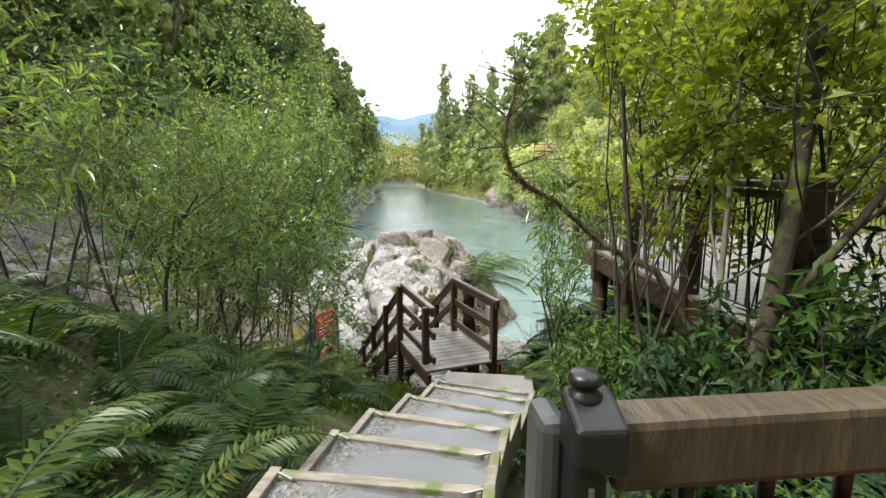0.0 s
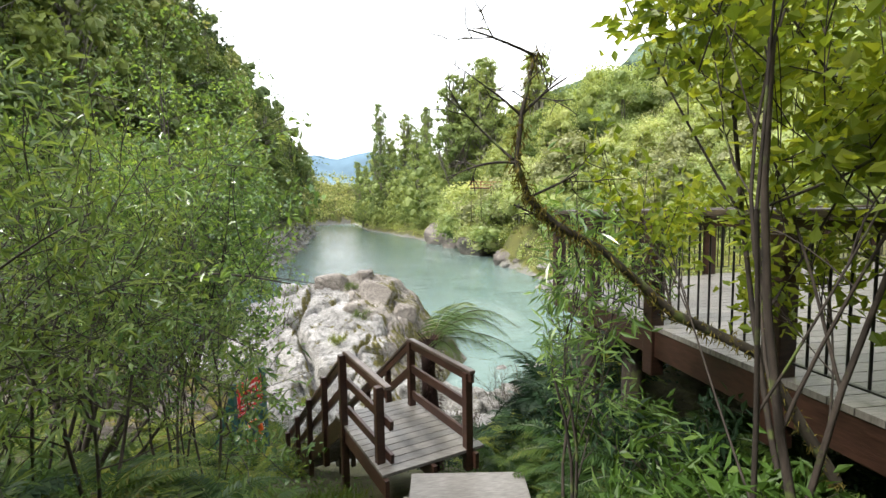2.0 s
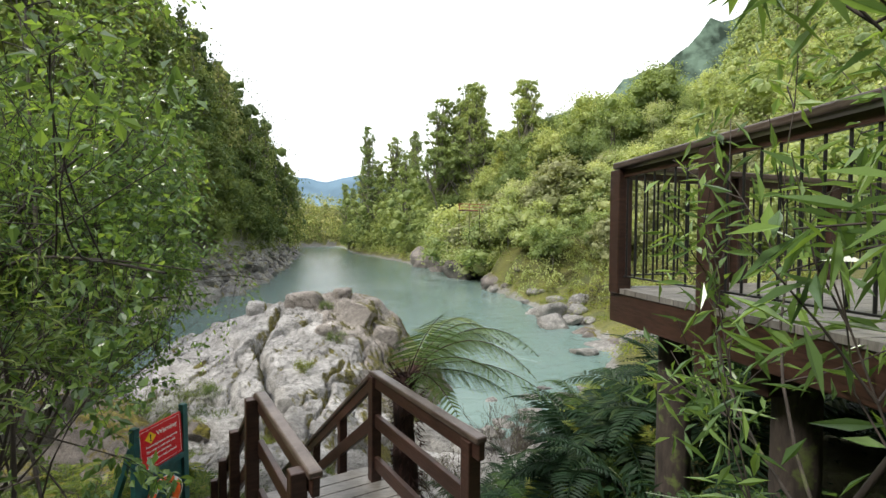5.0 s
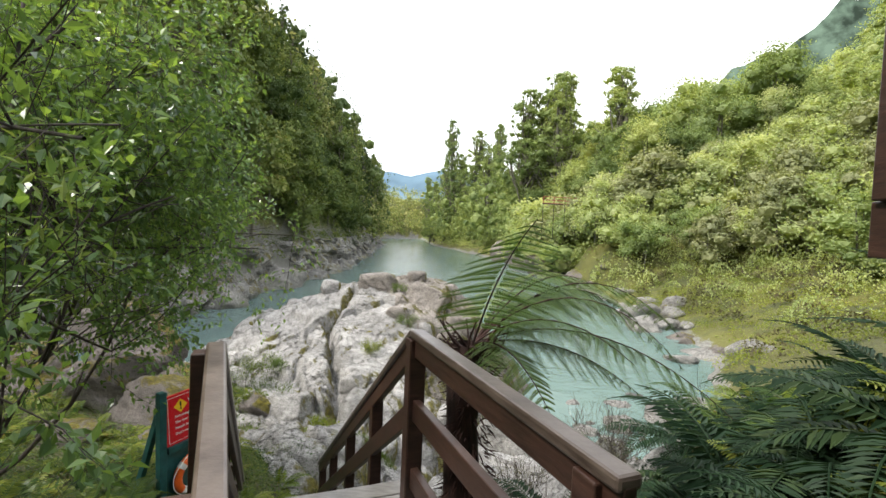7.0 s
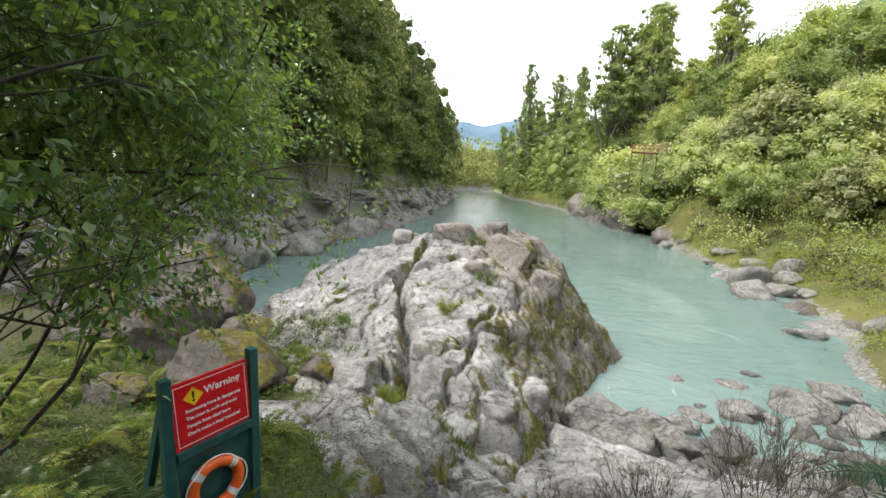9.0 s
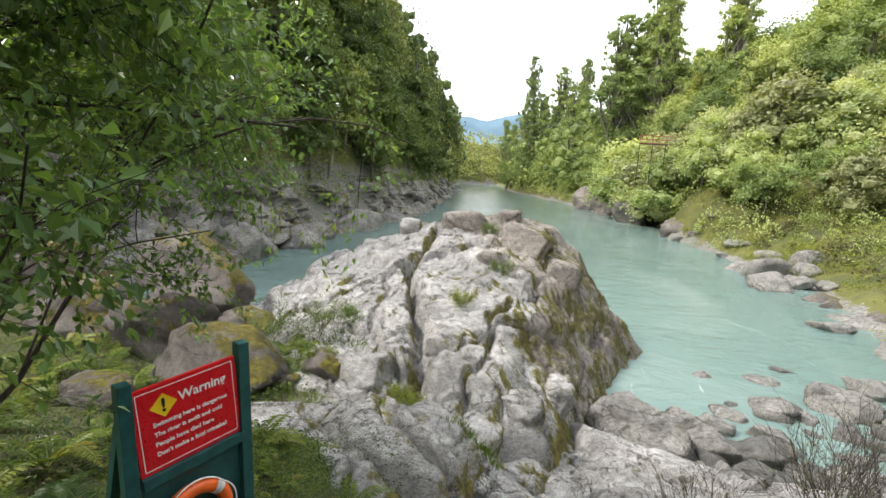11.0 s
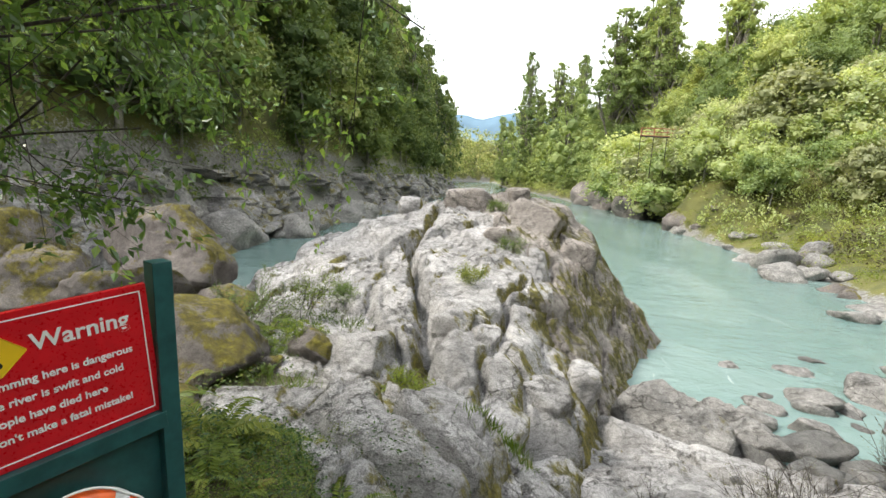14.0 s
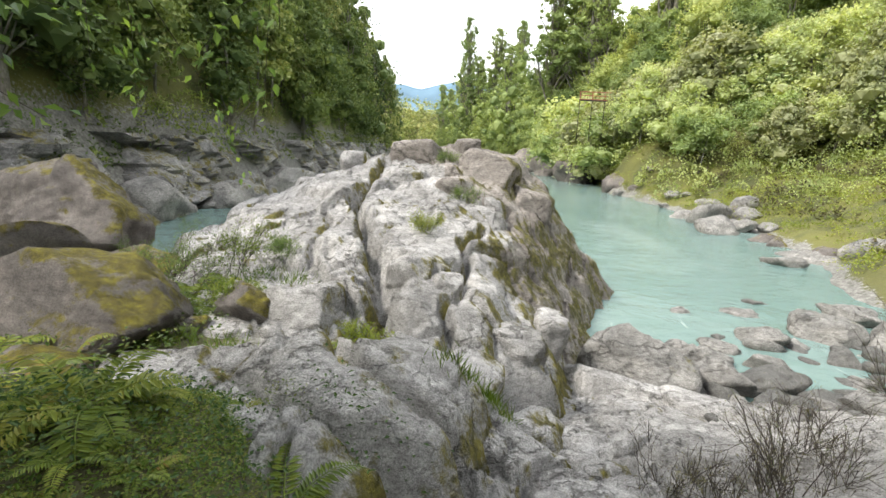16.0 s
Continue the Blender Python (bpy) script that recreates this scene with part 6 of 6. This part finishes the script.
for k, (b, w, L) in enumerate((((-5.0, 10.6, 1.2), (1.0, 0.25, 0.1), 2.0), ((-5.2, 11.6, 0.9), (1.0, 0.15, -0.05), 2.0), ((-5.0, 12.4, 1.8), (1.0, 0.1, 0.05), 1.9), ((-5.2, 11.8, 2.6), (1.0, 0.1, 0.0), 2.2), ((-4.4, 9.2, 0.6), (0.8, 0.6, 0.0), 1.6), ((-5.4, 13.2, 0.9), (1.0, 0.0, 0.0), 1.8))):
    bg = thing("overhanging_bough", pose(0, 0, 0), "leafy dark bough hanging over the rocks and sign", "branch", "overhanging boughs")
    rb = np.random.default_rng(820 + k)
    hp, tips = Heap(), []
    branching(hp, np.array(b) - np.array(w) * 0.6, w, L, 0.03, 3, rb, tips, 5, 0.6, -0.12)
    hp.part("limb", M_BARK, bg, "", True)
    if tips:
        hp = Heap()
        hp.add(*leafy(tips, 14, 0.105, 0.055, rb, 0.5))
        hp.part("foliage", L_DARK, bg)

# the mossy leaning branch
br = thing("mossy_branch", pose(0, 0, 0), "leaning bare branch hung with yellow-brown moss", "branch")
brng = np.random.default_rng(31)
main = np.array([(2.05, 3.72, 0.3), (1.72, 3.88, 0.93), (1.30, 3.97, 1.14), (0.92, 4.0, 1.48), (0.66, 4.0, 1.62), (0.53, 4.0, 1.75), (0.47, 4.0, 1.92), (0.50, 4.02, 2.15), (0.58, 4.05, 2.45)])
v, f = tube(main, np.linspace(0.030, 0.008, 9) * (1 + 0.15 * brng.normal(size=9)), 8)
part_np("limb", v, f, M_MOSSBARK, br, "", True)
for i, dv, L in ((6, (-0.5, 0.1, 0.5), 0.32), (5, (0.5, 0.2, 0.2), 0.35), (6, (-0.8, 0, -0.1), 0.25), (4, (-0.5, 0.1, 0.25), 0.22), (7, (-0.4, 0, 0.3), 0.28), (7, (0.5, 0, 0.4), 0.3), (2, (-0.1, 0.1, 0.6), 0.2), (8, (-0.6, 0, 0.2), 0.35)):
    hp, tp = Heap(), []
    branching(hp, main[i], dv, L, 0.008, 2, brng, tp, 3, 0.7, 0.0, False)
    if hp.v:
        tagged(hp.part("twig", M_BARK, br, "", True), kind="stuff")
hp = Heap()
n = 1500
k = brng.beta(1.6, 2.2, n)
c = np.stack([np.interp(k, np.linspace(0.05, 0.85, 9), main[:, i]) for i in range(3)], -1) + brng.normal(size=(n, 3)) * 0.017
v, f = leaf_cloud(c, brng.normal(size=(n, 3)) * 0.5 + np.array([0, 0, -0.6]), brng.uniform(0.02, 0.07, n), 0.008, brng)
hp.add(v, f)
hp.part("moss", leaf_mat("hanging_moss", [(0, (0.06, 0.06, 0.015)), (1, (0.2, 0.16, 0.04))], 0.9, 0.2, 0.8), br, "hanging yellow-brown moss")

# dry twiggy bushes at the stair foot, tufts on the rock
DB = "dry brown twiggy bush rooted between the rocks"
for k, (x, y, h, r) in enumerate(((1.9, 15.6, 1.0, 0.5), (2.6, 16.4, 1.1, 0.6), (3.6, 15.2, 1.5, 0.8), (4.6, 15.8, 1.4, 0.8), (1.1, 14.9, 0.8, 0.5), (5.6, 14.6, 1.6, 0.9), (1.35, 10.6, 1.3, 0.5), (4.4, 16.6, 1.7, 1.0), (2.3, 16.0, 1.1, 0.7), (5.0, 17.6, 1.5, 0.9), (3.3, 14.2, 1.6, 0.9), (6.2, 16.2, 1.8, 1.0), (0.9, 15.9, 0.7, 0.5))):
    shrub("dry_bush", x, y, 9, h, r, 0.03, 0.008, 5, L_DRY, M_BARK, DB, "bush", 680 + k, 0.1, 2, 4, 0.008, (0, 0), None, 0.5)
SB_ = "low green bush growing on the rock"
for k, (x, y, h, r) in enumerate(((-6.2, 19.6, 1.25, 0.9), (-5.6, 20.3, 1.1, 0.8), (-7.0, 20.2, 1.3, 0.9), (-2.6, 18.3, 0.5, 0.35), (-5.0, 21.4, 0.5, 0.5), (-2.0, 22.3, 0.5, 0.4), (-1.0, 25.5, 0.6, 0.5), (-4.9, 19.0, 0.5, 0.4), (-1.6, 28.4, 0.5, 0.4))):
    shrub("low_bush", x, y, 6, h, r, 0.06, 0.02, 14, L_YFERN if k % 2 else L_WILLOW, M_BARK, SB_, "bush", 700 + k, 0.1, 2, 4, 0.008, (0, 0), None, 0.6)


def blades(name, centres, mat, label, seed, per=60, height=0.25, width=0.008, spread_=0.16):
    rng = np.random.default_rng(seed)
    c = np.repeat(np.array(centres), per, 0)
    n = len(c)
    p = c[:, :2] + rng.normal(size=(n, 2)) * spread_
    z = land_z(p[:, 0], p[:, 1]) - 0.01
    P = np.column_stack([p, z])
    way = np.column_stack([rng.normal(size=(n, 2)) * 0.45, np.ones(n)])
    v, f = leaf_cloud(P, way, height * rng.uniform(0.5, 1.3, n), width, rng, 0.1, 0.0)
    return tagged(part_np(name, v, f, mat), label, "grass", kind="stuff")


def herbs(name, centres, mat, label, seed, per=120, leaf=0.035, high=0.14, spread_=0.25):
    rng = np.random.default_rng(seed)
    c = np.repeat(np.array(centres), per, 0)
    n = len(c)
    p = c[:, :2] + rng.normal(size=(n, 2)) * spread_
    z = land_z(p[:, 0], p[:, 1]) + rng.uniform(0, 1, n) ** 1.5 * high
    d = unit(rng.normal(size=(n, 3)) * np.array([1, 1, 0.35]))
    v, f = leaf_cloud(np.column_stack([p, z]), d, leaf * rng.uniform(0.6, 1.4, n), leaf * 0.6, rng, 0.2, 0.0, unit(rng.normal(size=(n, 3)) * 0.4 + np.array([0, 0, 1.0])))
    return tagged(part_np(name, v, f, mat), label, "undergrowth", kind="stuff")


hr = np.random.default_rng(91)
blades("grass", [(x, y) for x, y in within(46, (-1.3, -0.1), (4.6, 7.0), hr, 0.1, off_path)], L_GRASS, "fresh green grass tufts beside the steps", 1, 70, 0.2)
blades("grass", within(14, (-1.4, -0.8), (16.6, 18.2), hr, 0.1) + within(20, (-6.5, -4.2), (17.2, 21), hr, 0.25), L_GRASS, "grass tufts in the rock cracks", 2, 50, 0.22)
herbs("undergrowth", [p for p in within(150, (0.5, 2.8), (1.6, 8.2), hr, 0.14, off_path)], L_HERB, "low leafy green herbs along the path edge", 3)
herbs("undergrowth", within(150, (-6, -0.9), (0.3, 8.0), hr, 0.2, off_path), L_HERB, "low leafy undergrowth under the ferns", 4, 90, 0.05, 0.25, 0.3)
herbs("undergrowth", within(150, (-7, -2.0), (8.0, 15.0), hr, 0.2, off_path), L_FERN, "green undergrowth around the sign", 6, 110, 0.045, 0.22, 0.3)
herbs("undergrowth", within(220, (-13, -5), (11, 20), hr, 0.3), L_FERN, "green undergrowth between the mossy boulders", 8, 90, 0.06, 0.3, 0.4)
herbs("moss", within(120, (-5.0, -2.2), (12.8, 15.2), hr, 0.13, lambda x, y: x < -2.2 - 0.3 * (y - 13)), L_GRASS, "bright green moss and tiny herbs below the sign", 9, 260, 0.026, 0.07, 0.16)
herbs("undergrowth", within(330, (1.3, 10), (8, 15), hr, 0.22, off_path), L_BLECH, "undergrowth below the platform, coloured dark for shade", 7, 90, 0.06, 0.25, 0.35)


def low_scrub(name, n, xr, yr, test, leaf, high, mat, label, seed, per=60, size=0.8):
    """Low cover of the far shore in one sheet of leafy clumps."""
    rng = np.random.default_rng(seed)
    x, y = rng.uniform(*xr, n), rng.uniform(*yr, n)
    ok = test(x, y)
    x, y = x[ok], y[ok]
    z = ground_z(x, y)
    s = rng.uniform(0.4, 1.3, len(x)) * size
    c = np.repeat(np.column_stack([x, y, z]), per, 0)
    sr = np.repeat(s, per)
    d = sphere_pts(len(c), rng)
    d[:, 2] = np.abs(d[:, 2]) * high
    v, f = leaf_cloud(c + d * sr[:, None], unit(d + rng.normal(size=c.shape) * 0.6), leaf * rng.uniform(0.6, 1.4, len(c)), leaf * 0.6, rng, 0.2, 0.0, unit(d + np.array([0, 0, 0.8])))
    return tagged(part_np(name, v, f, mat), label, "scrub", kind="stuff")


def dRv(x, y):
    return x - shore_right(y)


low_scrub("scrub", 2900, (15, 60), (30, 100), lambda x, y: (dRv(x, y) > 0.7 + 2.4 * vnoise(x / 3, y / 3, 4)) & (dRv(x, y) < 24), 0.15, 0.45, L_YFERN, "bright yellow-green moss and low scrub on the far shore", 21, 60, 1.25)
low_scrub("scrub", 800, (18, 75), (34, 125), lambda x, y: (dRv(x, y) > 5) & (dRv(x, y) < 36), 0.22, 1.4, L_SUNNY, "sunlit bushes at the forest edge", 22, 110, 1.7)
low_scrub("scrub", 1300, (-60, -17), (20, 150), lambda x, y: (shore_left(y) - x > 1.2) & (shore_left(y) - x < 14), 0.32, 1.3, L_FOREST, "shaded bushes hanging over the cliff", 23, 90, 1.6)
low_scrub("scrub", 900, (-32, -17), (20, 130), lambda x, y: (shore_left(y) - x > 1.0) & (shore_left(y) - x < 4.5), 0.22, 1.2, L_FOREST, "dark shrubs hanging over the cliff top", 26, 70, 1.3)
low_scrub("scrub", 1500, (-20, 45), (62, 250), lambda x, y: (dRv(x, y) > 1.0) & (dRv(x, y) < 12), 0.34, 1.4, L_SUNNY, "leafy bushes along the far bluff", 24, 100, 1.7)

low_scrub("scrub", 420, (15, 60), (30, 95), lambda x, y: (dRv(x, y) > 3) & (dRv(x, y) < 22), 0.3, 0.9, L_DRY, "dry brown scrub patches on the far shore", 25, 50, 1.1)
for k in range(22):
    y = crng.uniform(34, 74)
    x = float(shore_right(y)) + crng.uniform(-0.6, 3.0)
    r = crng.uniform(0.4, 1.1)
    boulder("boulder", x, y, float(ground_z(x, y)) + r * 0.1, r * 1.3, r, r * 0.7, 960 + k, M_PALEBOULDER if k % 2 else M_BOULDER, "weathered boulder on the mossy far shore", "shore boulders", ICO3)

# ---- red walkway among the far trees ----
walkway = thing("footbridge", pose(0, 0, 0), "rusty red footbridge railing half hidden in the far trees", "footbridge")
M_RUST = plain_mat("rust_red_paint", (0.33, 0.11, 0.06), 0.6)
wa, wb = Vector((17.6, 88.4, 5.9)), Vector((26.6, 86.2, 5.6))
for dz in (0.0, 0.55, 1.1):
    part("rail", beam(wa + Vector((0, 0, dz)), wb + Vector((0, 0, dz)), 0.1, 0.12, 0.0), M_RUST, walkway)
for k in range(6):
    p = wa.lerp(wb, k / 5)
    part("post", box(bmesh.new(), pose(p.x, p.y, p.z + 0.5), 0.12, 0.12, 1.35), M_RUST, walkway)
    part("support", box(bmesh.new(), pose(p.x, p.y, p.z - 3.2), 0.09, 0.09, 6.2), M_BARK, walkway)
part("walkway_deck", beam(wa + Vector((0, 0.5, -0.1)), wb + Vector((0, 0.5, -0.1)), 1.2, 0.12, 0.0), M_BARK, walkway)

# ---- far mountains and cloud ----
# aerial haze is painted into the blue base colour of the mountains
M_FAR = plain_mat("haze_blue_far_hills", (0.13, 0.20, 0.26), 1.0, wear=0.3, scale=0.004, spec=0.0)
for k, (yy, amp, base, off) in enumerate(((1500, 110, 170, 0.3), (2300, 220, 330, 2.7))):
    xs = np.linspace(-2600, 2600, 160)
    top_z = base + amp * (fbm(xs / 520 + off, xs * 0 + off, 70 + k, 4) * 2)
    rows = np.linspace(0, 1, 10)
    V = np.stack([np.tile(xs, (10, 1)), yy + 500 * rows[:, None] + 0 * xs, -20 + (top_z + 20) * rows[:, None]], -1)
    V = V + 18 * fbm(V[..., 0] / 90, V[..., 2] / 60, 9, 3)[..., None] * np.array([0, 1, 0.3])
    i = (np.arange(9)[:, None] * 160 + np.arange(159)[None]).ravel()
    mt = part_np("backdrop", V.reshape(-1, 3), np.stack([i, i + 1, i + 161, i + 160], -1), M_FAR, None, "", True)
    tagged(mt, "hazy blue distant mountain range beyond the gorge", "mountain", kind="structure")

# the wooded ridge behind the far terrace
ys, zs = np.linspace(0, 1, 40), np.linspace(0, 1, 26)
A, B = np.meshgrid(ys, zs)
RX, RY = 170 + 620 * A, 640 - 160 * A + 120 * B
ridge_top = 128 + 300 * A ** 0.9 + 40 * fbm(A * 5, A * 0, 55, 4)
RZ = -20 + (ridge_top + 20) * B + 14 * fbm(A * 24, B * 10, 57, 4)
i = (np.arange(25)[:, None] * 40 + np.arange(39)[None]).ravel()
# forest green with the haze of distance mixed into the colour
M_RIDGE = plain_mat("hazy_forest_ridge", (0.09, 0.13, 0.10), 1.0, wear=0.7, scale=0.05, spec=0.0)
tagged(part_np("backdrop", np.stack([RX, RY, RZ], -1).reshape(-1, 3), np.stack([i, i + 1, i + 41, i + 40], -1), M_RIDGE, None, "", True), "hazy green wooded ridge behind the far terrace", "hill", kind="structure")
